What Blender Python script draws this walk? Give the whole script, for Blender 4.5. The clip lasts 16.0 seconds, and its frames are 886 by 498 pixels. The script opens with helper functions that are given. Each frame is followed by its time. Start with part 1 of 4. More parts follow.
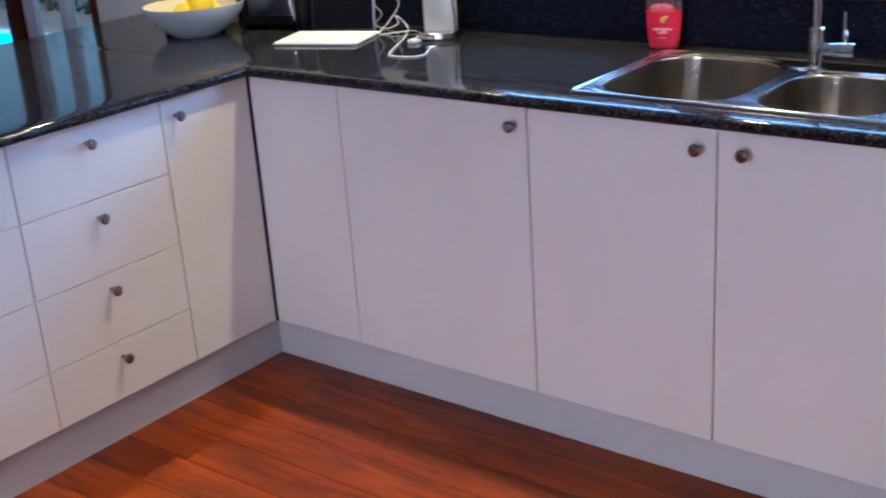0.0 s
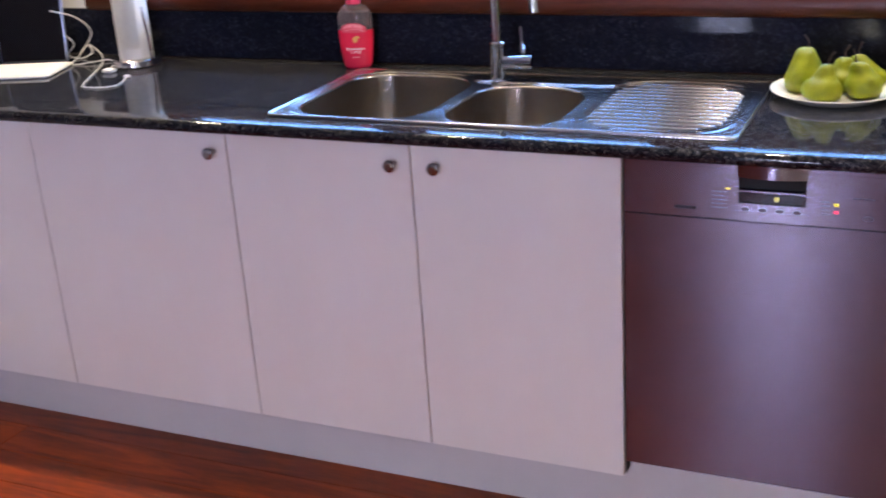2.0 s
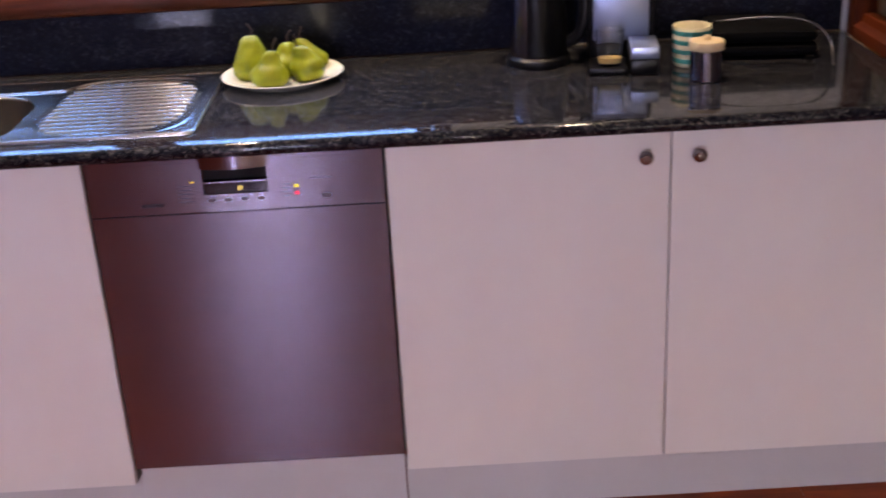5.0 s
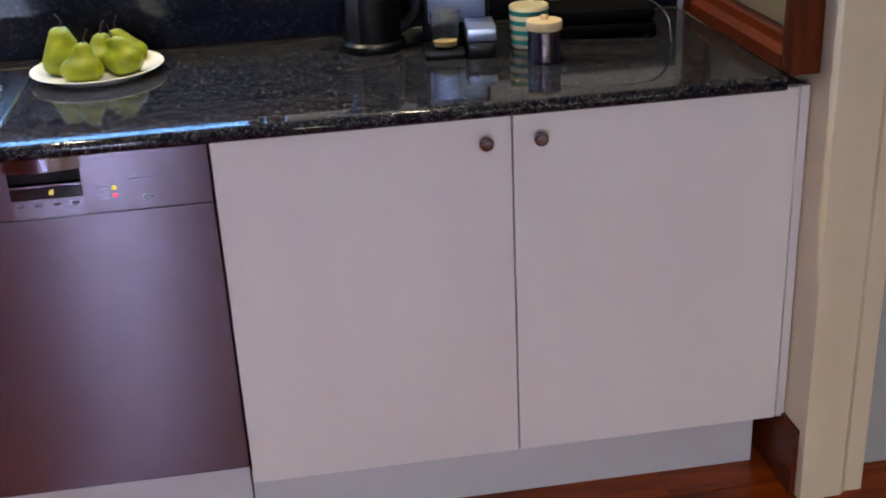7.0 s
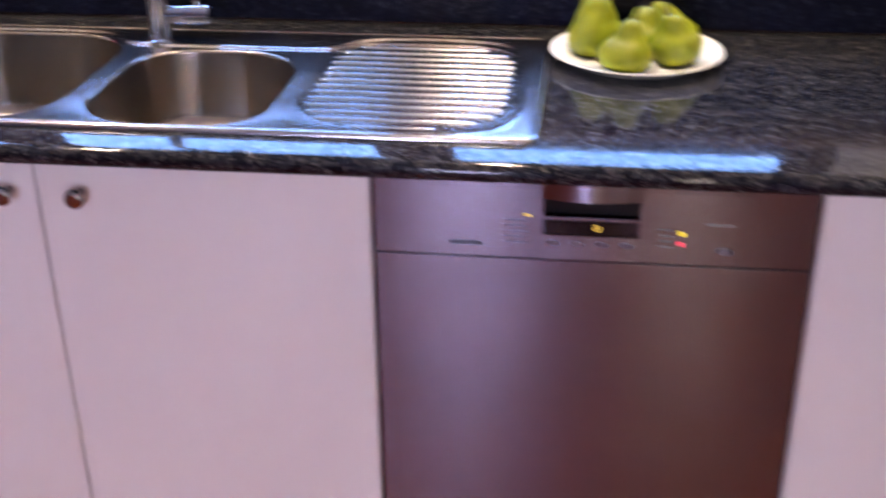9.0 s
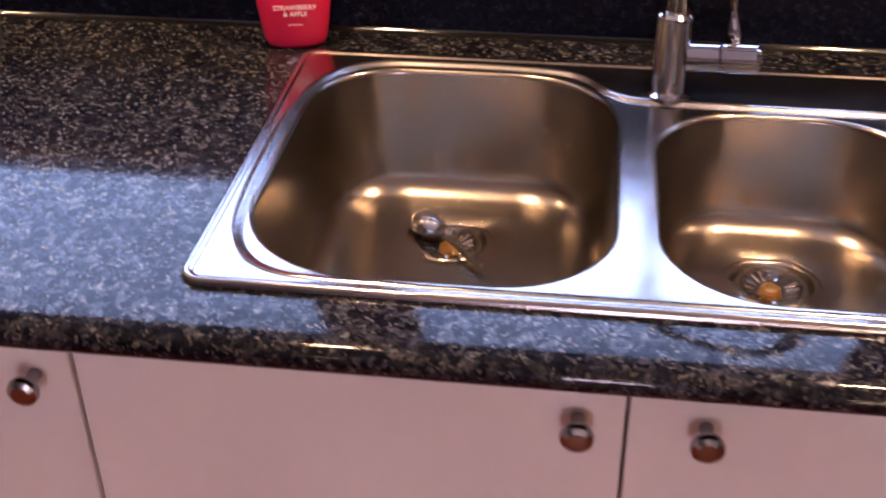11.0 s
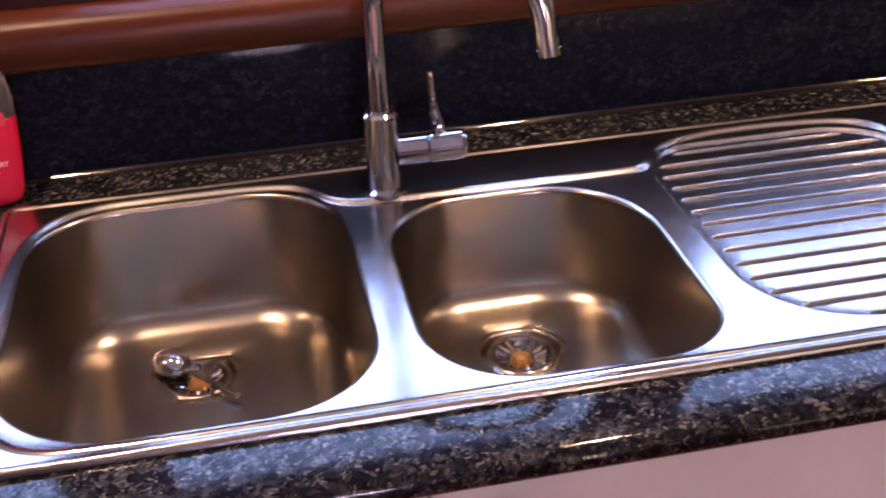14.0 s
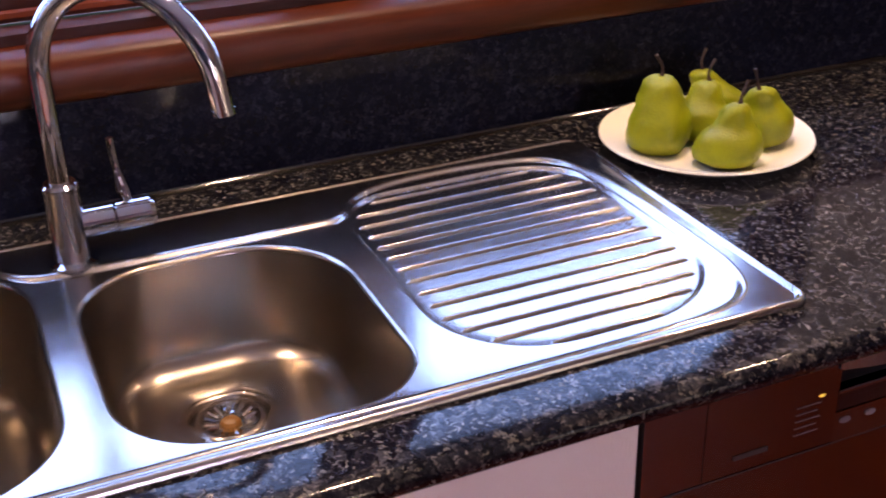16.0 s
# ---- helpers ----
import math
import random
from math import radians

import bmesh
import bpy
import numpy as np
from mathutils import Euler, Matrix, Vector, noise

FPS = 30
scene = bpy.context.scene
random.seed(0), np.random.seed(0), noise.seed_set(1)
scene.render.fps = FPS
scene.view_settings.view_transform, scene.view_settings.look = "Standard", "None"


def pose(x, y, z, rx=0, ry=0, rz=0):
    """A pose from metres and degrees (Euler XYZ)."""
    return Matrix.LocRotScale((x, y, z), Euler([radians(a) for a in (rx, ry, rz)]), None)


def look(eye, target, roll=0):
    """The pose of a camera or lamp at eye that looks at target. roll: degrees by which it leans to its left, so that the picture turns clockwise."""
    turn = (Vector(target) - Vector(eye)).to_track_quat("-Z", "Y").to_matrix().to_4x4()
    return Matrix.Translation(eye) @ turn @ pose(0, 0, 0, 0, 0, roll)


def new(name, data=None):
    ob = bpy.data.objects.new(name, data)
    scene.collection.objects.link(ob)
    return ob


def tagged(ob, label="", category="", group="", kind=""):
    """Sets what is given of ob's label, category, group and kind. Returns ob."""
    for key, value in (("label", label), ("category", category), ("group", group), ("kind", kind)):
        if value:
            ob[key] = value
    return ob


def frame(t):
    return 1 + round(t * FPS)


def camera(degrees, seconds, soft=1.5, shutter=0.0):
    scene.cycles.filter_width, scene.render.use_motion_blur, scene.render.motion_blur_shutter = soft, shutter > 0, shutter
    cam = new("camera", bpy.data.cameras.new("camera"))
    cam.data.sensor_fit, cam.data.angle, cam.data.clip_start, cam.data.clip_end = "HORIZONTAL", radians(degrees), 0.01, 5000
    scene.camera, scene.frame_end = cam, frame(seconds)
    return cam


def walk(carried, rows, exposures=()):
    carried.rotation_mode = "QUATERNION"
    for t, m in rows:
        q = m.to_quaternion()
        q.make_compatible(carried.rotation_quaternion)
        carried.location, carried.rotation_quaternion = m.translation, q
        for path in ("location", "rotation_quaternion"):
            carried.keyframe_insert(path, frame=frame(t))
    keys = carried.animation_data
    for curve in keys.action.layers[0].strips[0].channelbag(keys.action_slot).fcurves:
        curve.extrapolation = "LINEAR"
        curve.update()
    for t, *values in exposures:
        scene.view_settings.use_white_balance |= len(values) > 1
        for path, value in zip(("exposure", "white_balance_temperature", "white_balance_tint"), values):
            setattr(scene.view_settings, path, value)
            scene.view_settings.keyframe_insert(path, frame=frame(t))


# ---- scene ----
cam = camera(41.3, 16.0, soft=1.9, shutter=0.5)
PATH = [
    (0, (2.515, -2.302, 1.608), (1.347, -0.839, 0.903), -4.0),
    (0.5, (2.54, -2.322, 1.615), (1.465, -0.786, 0.919), -3.3),
    (1, (2.56, -2.338, 1.621), (1.582, -0.737, 0.928), -3.3),
    (1.5, (2.589, -2.327, 1.615), (1.696, -0.676, 0.925), -3.4),
    (2, (2.602, -2.292, 1.635), (1.808, -0.601, 0.922), -3.9),
    (2.5, (2.629, -2.26, 1.636), (1.927, -0.534, 0.91), -4.7),
    (3, (2.632, -2.252, 1.62), (2.051, -0.482, 0.893), -4.8),
    (3.5, (2.619, -2.29, 1.598), (2.198, -0.469, 0.886), -4.0),
    (4, (2.653, -2.251, 1.643), (2.354, -0.427, 0.88), -4.4),
    (4.5, (2.709, -2.253, 1.645), (2.523, -0.418, 0.871), -4.3),
    (5, (2.669, -2.276, 1.646), (2.675, -0.434, 0.867), -3.2),
    (7.3, (2.742, -2.1, 1.604), (2.984, -0.292, 0.785), -2.9),
    (7.5, (2.769, -2.054, 1.615), (2.942, -0.25, 0.769), -3.3),
    (8, (2.691, -1.913, 1.604), (2.749, -0.115, 0.731), -3.1),
    (8.5, (2.379, -1.691, 1.642), (2.404, 0.072, 0.699), -1.4),
    (9, (2.242, -1.483, 1.55), (2.016, 0.292, 0.656), -0.6),
    (9.5, (2.072, -1.239, 1.571), (1.7, 0.472, 0.605), -0.9),
    (10, (1.777, -1.066, 1.608), (1.516, 0.589, 0.515), 0.0),
    (10.2, (1.652, -0.984, 1.598), (1.431, 0.657, 0.476), 1.1),
    (12.3, (1.306, -0.71, 1.516), (1.118, 0.997, 0.491), -5.9),
    (12.5, (1.29, -0.725, 1.522), (1.175, 0.99, 0.5), -4.9),
    (13, (1.296, -0.743, 1.573), (1.335, 0.953, 0.513), -4.1),
    (13.5, (1.282, -0.752, 1.557), (1.51, 0.962, 0.551), -2.5),
    (14, (1.349, -0.761, 1.567), (1.647, 0.956, 0.586), -2.8),
    (14.5, (1.349, -0.77, 1.571), (1.812, 0.93, 0.623), -1.5),
    (15, (1.385, -0.773, 1.567), (1.936, 0.913, 0.643), -1.6),
    (15.5, (1.409, -0.778, 1.568), (2.035, 0.886, 0.652), -1.7),
    (16, (1.416, -0.777, 1.565), (2.117, 0.858, 0.65), -1.5),
]
EXPOSURES = [
    (0.0, 0.25, 5900, -3), (1.5, 0.30, 6150, 4), (3.5, 0.24, 6550, 16), (5.2, 0.26, 6900, 16),
    (7.3, 0.18, 6200, -2), (7.8, 0.24, 6250, 2), (8.4, 0.50, 6350, 13), (9.5, 0.50, 6750, 18), (10.2, -0.10, 7800, 22),
    (12.3, 0.22, 10000, 46), (13.2, 0.17, 9300, 42), (14.0, 0.0, 8200, 34), (16.0, -0.10, 7800, 31),
]
walk(cam, [(t, look(eye, target, roll)) for t, eye, target, roll in PATH], EXPOSURES)

# ---- world, sun, large lights ----
CEIL = 2.60
world = bpy.data.worlds.new("world")
scene.world = world
world.use_nodes = True
wn = world.node_tree
sky = wn.nodes.new("ShaderNodeTexSky")
sky.sky_type, sky.sun_disc = "NISHITA", False
sky.sun_elevation, sky.sun_rotation = radians(30), radians(180)
sky.ozone_density = 5.0
wn.links.new(sky.outputs[0], wn.nodes["Background"].inputs[0])
wn.nodes["Background"].inputs[1].default_value = 0.15


def lamp(name, kind, m, power, colour, **more):
    data = bpy.data.lights.new(name, kind)
    data.energy, data.color = power, colour
    for key, value in more.items():
        if key == "size":
            data.shape, data.size, data.size_y = "RECTANGLE", value[0], value[1]
        elif key == "spot":
            data.spot_size, data.spot_blend = radians(value[0]), value[1]
        elif key == "radius":
            data.shadow_soft_size = value
        elif key == "angle":
            data.angle = radians(value)
    ob = new(name, data)
    ob.matrix_world = m
    return ob


SKY_BLUE = (0.22, 0.45, 1.0)
lamp("sun", "SUN", look((0, -40, 25.6), (0, 0, 2.5)), 0.5, (1.0, 0.85, 0.70), angle=10)
lamp("window_light_north", "AREA", look((1.48, 0.86, 1.50), (1.48, -1, 1.50)), 43, SKY_BLUE, size=(2.5, 0.56))
lamp("window_light_south", "AREA", look((1.60, -5.12, 1.45), (1.60, 0, 1.45)), 62, (0.60, 0.62, 0.96), size=(0.46, 1.3))
# unseen fill, added to brighten the cabinet fronts
lamp("added_fill_light_east", "AREA", look((4.5, -5.12, 1.15), (4.5, 0, 1.15)), 6, (1.0, 0.86, 0.76), size=(1.5, 1.9))
lamp("window_light_slim", "AREA", look((2.87, -5.12, 1.15), (2.87, 0, 1.15)), 9, (1.0, 0.88, 0.72), size=(0.11, 1.8))
WARM = (1.0, 0.80, 0.56)
# x 0.4 and 1.6 at y -3.5 are unseen, added to fill the fronts
DOWNLIGHTS_AND_FILL = [(-0.23, 0.30), (0.88, 0.30), (2.03, 0.30), (3.15, 0.30), (0.4, -3.5), (1.6, -3.5), (2.8, -3.5)]
for dx, dy in DOWNLIGHTS_AND_FILL:
    power = (64 if dx > 3 else 92) if dy > 0 else 46
    lamp("downlight_and_fill_lamp", "SPOT", look((dx, dy, CEIL - 0.03), (dx, dy - 0.0001, 0)), power, WARM, spot=(96 if dy > 0 else 140, 0.7), radius=0.045)


# ---- materials ----
def mat(name, colour, rough=0.5, metal=0.0, vary=0.08, scale=8.0, bump=0.0, bump_scale=120.0, coat=0.0, spec=0.5, stretch=(1, 1, 1), rough_vary=0.08, aniso=0.0):
    """A plain surface with broad stains, fine grain and relief."""
    m = bpy.data.materials.new(name)
    m.use_nodes = True
    t = m.node_tree
    b = t.nodes["Principled BSDF"]
    b.inputs["Roughness"].default_value, b.inputs["Metallic"].default_value = rough, metal
    b.inputs["Coat Weight"].default_value, b.inputs["Specular IOR Level"].default_value = coat, spec
    b.inputs["Coat Roughness"].default_value = 0.08
    b.inputs["Anisotropic"].default_value = aniso
    if aniso:
        tangent = t.nodes.new("ShaderNodeCombineXYZ")
        tangent.inputs[2].default_value = 1.0
        t.links.new(tangent.outputs[0], b.inputs["Tangent"])
    geo = t.nodes.new("ShaderNodeNewGeometry")
    mp = t.nodes.new("ShaderNodeMapping")
    mp.inputs["Scale"].default_value = stretch
    t.links.new(geo.outputs["Position"], mp.inputs["Vector"])
    broad = t.nodes.new("ShaderNodeTexNoise")
    broad.inputs["Scale"].default_value, broad.inputs["Detail"].default_value = scale, 6
    fine = t.nodes.new("ShaderNodeTexNoise")
    fine.inputs["Scale"].default_value, fine.inputs["Detail"].default_value = bump_scale, 3
    for n in (broad, fine):
        t.links.new(mp.outputs[0], n.inputs["Vector"])
    mix = t.nodes.new("ShaderNodeMix")
    mix.data_type = "RGBA"
    mix.inputs["A"].default_value = (*[c * (1 - vary) for c in colour], 1)
    mix.inputs["B"].default_value = (*[min(1, c * (1 + vary)) for c in colour], 1)
    add = t.nodes.new("ShaderNodeMath")
    add.operation = "MULTIPLY_ADD"
    add.inputs[1].default_value = 0.35
    t.links.new(fine.outputs["Fac"], add.inputs[0])
    half = t.nodes.new("ShaderNodeMath")
    half.operation = "MULTIPLY_ADD"
    half.inputs[1].default_value, half.inputs[2].default_value = 1.4, -0.4
    t.links.new(broad.outputs["Fac"], half.inputs[0])
    t.links.new(half.outputs[0], add.inputs[2])
    t.links.new(add.outputs[0], mix.inputs["Factor"])
    t.links.new(mix.outputs["Result"], b.inputs["Base Color"])
    rr = t.nodes.new("ShaderNodeMapRange")
    rr.inputs["To Min"].default_value, rr.inputs["To Max"].default_value = max(0.02, rough - rough_vary), rough + rough_vary
    t.links.new(broad.outputs["Fac"], rr.inputs["Value"])
    t.links.new(rr.outputs[0], b.inputs["Roughness"])
    if bump:
        bp = t.nodes.new("ShaderNodeBump")
        bp.inputs["Strength"].default_value, bp.inputs["Distance"].default_value = bump, 0.002
        t.links.new(fine.outputs["Fac"], bp.inputs["Height"])
        t.links.new(bp.outputs[0], b.inputs["Normal"])
    return m


def ramp(t, stops):
    r = t.nodes.new("ShaderNodeValToRGB")
    while len(r.color_ramp.elements) < len(stops):
        r.color_ramp.elements.new(0.5)
    for e, (p, c) in zip(r.color_ramp.elements, stops):
        e.position, e.color = p, (*c, 1)
    return r


def granite_mat(name="polished_granite", fleck=1.0, low=0.15, high=0.46, tint=(1, 1, 1), speck=0.10, even=0.0):
    """Dark stone; fleck sets how pale its grains are, low and high their gloss, speck its brightest minerals."""
    m = bpy.data.materials.new(name)
    m.use_nodes = True
    t = m.node_tree
    b = t.nodes["Principled BSDF"]
    geo = t.nodes.new("ShaderNodeNewGeometry")
    warp = t.nodes.new("ShaderNodeTexNoise")
    warp.inputs["Scale"].default_value, warp.inputs["Detail"].default_value = 110, 4
    t.links.new(geo.outputs["Position"], warp.inputs["Vector"])
    off = t.nodes.new("ShaderNodeVectorMath")
    off.operation = "MULTIPLY_ADD"
    off.inputs[1].default_value = (0.02, 0.02, 0.02)
    t.links.new(warp.outputs["Color"], off.inputs[0])
    t.links.new(geo.outputs["Position"], off.inputs[2])
    cells = t.nodes.new("ShaderNodeTexVoronoi")
    cells.inputs["Scale"].default_value = 134
    t.links.new(off.outputs[0], cells.inputs["Vector"])
    small = t.nodes.new("ShaderNodeTexVoronoi")
    small.inputs["Scale"].default_value = 310
    t.links.new(off.outputs[0], small.inputs["Vector"])
    tones = [(0.0, (0.005, 0.005, 0.008)), (0.34, (0.007, 0.007, 0.011)), (0.52, (0.014, 0.014, 0.018)), (0.68, (0.029, 0.027, 0.028)), (0.84, (0.056, 0.050, 0.048)), (1.0, (0.115, 0.101, 0.092))]
    r1 = ramp(t, [(p, [max(0.001, fleck * ((1 - even) * c + even * 0.024) * k) for c, k in zip(tone, tint)]) for p, tone in tones])
    r1.color_ramp.interpolation = "LINEAR"
    sep = t.nodes.new("ShaderNodeSeparateColor")
    t.links.new(cells.outputs["Color"], sep.inputs[0])
    sep2 = t.nodes.new("ShaderNodeSeparateColor")
    t.links.new(small.outputs["Color"], sep2.inputs[0])
    avg = t.nodes.new("ShaderNodeMix")
    avg.inputs["Factor"].default_value = 0.38
    t.links.new(sep.outputs[0], avg.inputs["A"])
    t.links.new(sep2.outputs[1], avg.inputs["B"])
    cloud = t.nodes.new("ShaderNodeTexNoise")
    cloud.inputs["Scale"].default_value, cloud.inputs["Detail"].default_value = 22, 3
    t.links.new(geo.outputs["Position"], cloud.inputs["Vector"])
    shift = t.nodes.new("ShaderNodeMath")
    shift.operation = "MULTIPLY_ADD"
    shift.inputs[1].default_value, shift.inputs[2].default_value = 0.5, -0.25
    t.links.new(cloud.outputs["Fac"], shift.inputs[0])
    tot = t.nodes.new("ShaderNodeMath")
    t.links.new(avg.outputs["Result"], tot.inputs[0])
    t.links.new(shift.outputs[0], tot.inputs[1])
    t.links.new(tot.outputs[0], r1.inputs[0])
    bright = t.nodes.new("ShaderNodeMapRange")
    bright.inputs["From Min"].default_value, bright.inputs["From Max"].default_value = 0.90, 0.97
    t.links.new(sep2.outputs[2], bright.inputs["Value"])
    minerals = t.nodes.new("ShaderNodeMix")
    minerals.data_type = "RGBA"
    minerals.inputs["B"].default_value = (speck, 0.95 * speck, 0.88 * speck, 1)
    t.links.new(bright.outputs[0], minerals.inputs["Factor"])
    t.links.new(r1.outputs[0], minerals.inputs["A"])
    t.links.new(minerals.outputs["Result"], b.inputs["Base Color"])
    rr = t.nodes.new("ShaderNodeMapRange")
    rr.inputs["To Min"].default_value, rr.inputs["To Max"].default_value = 0.04, 0.12
    t.links.new(sep2.outputs[0], rr.inputs["Value"])
    t.links.new(rr.outputs[0], b.inputs["Roughness"])
    gloss = t.nodes.new("ShaderNodeMapRange")
    gloss.inputs["From Min"].default_value, gloss.inputs["From Max"].default_value = 0.42, 0.80
    gloss.inputs["To Min"].default_value, gloss.inputs["To Max"].default_value = low, high
    t.links.new(tot.outputs[0], gloss.inputs["Value"])
    t.links.new(gloss.outputs[0], b.inputs["Specular IOR Level"])
    return m


def wood_mat(name, dark, light, rough=0.3, axis=0, coat=0.3, per_piece=False, spec=0.3):
    """Timber with long grain along an axis."""
    m = bpy.data.materials.new(name)
    m.use_nodes = True
    t = m.node_tree
    b = t.nodes["Principled BSDF"]
    b.inputs["Roughness"].default_value, b.inputs["Coat Weight"].default_value, b.inputs["Coat Roughness"].default_value = rough, coat, 0.12
    b.inputs["Specular IOR Level"].default_value = spec
    geo = t.nodes.new("ShaderNodeNewGeometry")
    mp = t.nodes.new("ShaderNodeMapping")
    mp.inputs["Scale"].default_value = [1.0 if i == axis else 9 for i in range(3)]
    t.links.new(geo.outputs["Position"], mp.inputs["Vector"])
    vec = mp.outputs[0]
    if per_piece:
        info = t.nodes.new("ShaderNodeObjectInfo")
        jump = t.nodes.new("ShaderNodeVectorMath")
        jump.operation = "ADD"
        mul = t.nodes.new("ShaderNodeMath")
        mul.operation = "MULTIPLY"
        mul.inputs[1].default_value = 40
        t.links.new(info.outputs["Random"], mul.inputs[0])
        t.links.new(mp.outputs[0], jump.inputs[0])
        t.links.new(mul.outputs[0], jump.inputs[1])
        vec = jump.outputs[0]
    grain = t.nodes.new("ShaderNodeTexNoise")
    grain.inputs["Scale"].default_value, grain.inputs["Detail"].default_value, grain.inputs["Distortion"].default_value = 2.2, 8, 1.2
    fibre = t.nodes.new("ShaderNodeTexNoise")
    fibre.inputs["Scale"].default_value, fibre.inputs["Detail"].default_value = 26, 3
    for n in (grain, fibre):
        t.links.new(vec, n.inputs["Vector"])
    mixf = t.nodes.new("ShaderNodeMix")
    mixf.inputs["Factor"].default_value = 0.25
    t.links.new(grain.outputs["Fac"], mixf.inputs["A"])
    t.links.new(fibre.outputs["Fac"], mixf.inputs["B"])
    r = ramp(t, [(0.30, dark), (0.52, [0.5 * (a + c) for a, c in zip(dark, light)]), (0.72, light)])
    t.links.new(mixf.outputs["Result"], r.inputs[0])
    out = r.outputs[0]
    if per_piece:
        hsv = t.nodes.new("ShaderNodeHueSaturation")
        mr = t.nodes.new("ShaderNodeMapRange")
        mr.inputs["To Min"].default_value, mr.inputs["To Max"].default_value = 0.75, 1.2
        t.links.new(info.outputs["Random"], mr.inputs["Value"])
        t.links.new(mr.outputs[0], hsv.inputs["Value"])
        t.links.new(out, hsv.inputs["Color"])
        out = hsv.outputs[0]
    t.links.new(out, b.inputs["Base Color"])
    bp = t.nodes.new("ShaderNodeBump")
    bp.inputs["Strength"].default_value, bp.inputs["Distance"].default_value = 0.15, 0.001
    t.links.new(fibre.outputs["Fac"], bp.inputs["Height"])
    t.links.new(bp.outputs[0], b.inputs["Normal"])
    return m


def glass_mat(name, colour=(1, 1, 1), rough=0.0, ior=1.45, clear=1.0):
    m = bpy.data.materials.new(name)
    m.use_nodes = True
    b = m.node_tree.nodes["Principled BSDF"]
    b.inputs["Base Color"].default_value = (*colour, 1)
    b.inputs["Transmission Weight"].default_value, b.inputs["Roughness"].default_value, b.inputs["IOR"].default_value = clear, rough, ior
    return m


def glow_mat(name, colour, strength):
    m = bpy.data.materials.new(name)
    m.use_nodes = True
    b = m.node_tree.nodes["Principled BSDF"]
    b.inputs["Base Color"].default_value = (*colour, 1)
    b.inputs["Emission Color"].default_value, b.inputs["Emission Strength"].default_value = (*colour, 1), strength
    return m


GRANITE = granite_mat(fleck=0.66, low=0.17, high=0.38, tint=(0.92, 1.0, 1.18))
# same granite, its shade at the upstand put into dimmer, bluer tones
UPSTAND = granite_mat("shaded_granite", 0.66, 0.055, 0.075, (0.85, 0.97, 1.45), 0.012, 0.5)
LAMINATE = mat("white_laminate", (0.76, 0.725, 0.685), 0.42, vary=0.05, scale=3.5, bump=0.22, bump_scale=420, stretch=(1, 1, 0.35))
CARCASS = mat("carcass_board", (0.10, 0.075, 0.07), 0.6)
KICK = mat("kickboard_laminate", (0.56, 0.54, 0.55), 0.5, vary=0.06, scale=3)
FLOORWOOD = wood_mat("jarrah_floor", (0.080, 0.0095, 0.002), (0.40, 0.066, 0.004), 0.30, axis=0, coat=0.03, per_piece=True, spec=0.25)
GAP = mat("floor_underlay", (0.012, 0.005, 0.003), 0.8)
REDWOOD = wood_mat("red_timber", (0.045, 0.006, 0.002), (0.135, 0.026, 0.004), 0.42, axis=0, coat=0.0, spec=0.2)
SILLWOOD = wood_mat("polished_sill_timber", (0.028, 0.0048, 0.0016), (0.092, 0.0176, 0.0034), 0.38, axis=0, coat=0.0, spec=0.25)
SASHWOOD = wood_mat("dark_sash_timber", (0.014, 0.003, 0.002), (0.050, 0.010, 0.007), 0.42, axis=0, coat=0.0, spec=0.2)
REDWOOD_Z = wood_mat("red_timber_upright", (0.045, 0.006, 0.002), (0.135, 0.026, 0.004), 0.42, axis=2, coat=0.0, spec=0.2)
REDWOOD_Y = wood_mat("red_timber_side", (0.045, 0.007, 0.002), (0.16, 0.028, 0.005), 0.40, axis=1, coat=0.05, spec=0.25)
STEEL = mat("brushed_sink_steel", (0.475, 0.448, 0.437), 0.20, 1.0, vary=0.08, scale=14, bump=0.0, bump_scale=500, stretch=(0.3, 1, 1), rough_vary=0.07)
BOWL_STEEL = mat("satin_bowl_steel", (0.40, 0.345, 0.29), 0.22, 1.0, vary=0.10, scale=10, bump=0.02, bump_scale=300, rough_vary=0.02, aniso=0.55)
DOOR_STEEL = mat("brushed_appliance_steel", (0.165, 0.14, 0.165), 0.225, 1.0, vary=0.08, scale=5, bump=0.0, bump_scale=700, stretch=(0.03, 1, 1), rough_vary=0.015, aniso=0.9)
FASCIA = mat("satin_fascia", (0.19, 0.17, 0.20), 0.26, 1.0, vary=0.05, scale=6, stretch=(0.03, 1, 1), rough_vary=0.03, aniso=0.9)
CHROME = mat("chrome", (0.66, 0.66, 0.67), 0.05, 1.0, vary=0.02, rough_vary=0.02)
DARK_CHROME = mat("satin_nickel", (0.30, 0.29, 0.30), 0.22, 1.0, vary=0.05)
BLACK = mat("black_plastic", (0.006, 0.006, 0.007), 0.30, vary=0.2, spec=0.22)
SCREEN = mat("black_glass", (0.006, 0.006, 0.008), 0.06, vary=0.1, rough_vary=0.02)
WALLPAINT = mat("wall_paint", (0.70, 0.68, 0.64), 0.6, vary=0.03, scale=2, bump=0.1, bump_scale=200)
BEIGE = mat("cream_gloss_paint", (0.72, 0.62, 0.42), 0.4, vary=0.04, scale=5)
GREYWALL = mat("grey_wall_paint", (0.42, 0.41, 0.38), 0.6, vary=0.05, scale=4)
PLUM = mat("plum_wall_paint", (0.20, 0.165, 0.20), 0.6, vary=0.08, scale=3)
CEILPAINT = mat("ceiling_paint", (0.55, 0.50, 0.44), 0.7, vary=0.03)
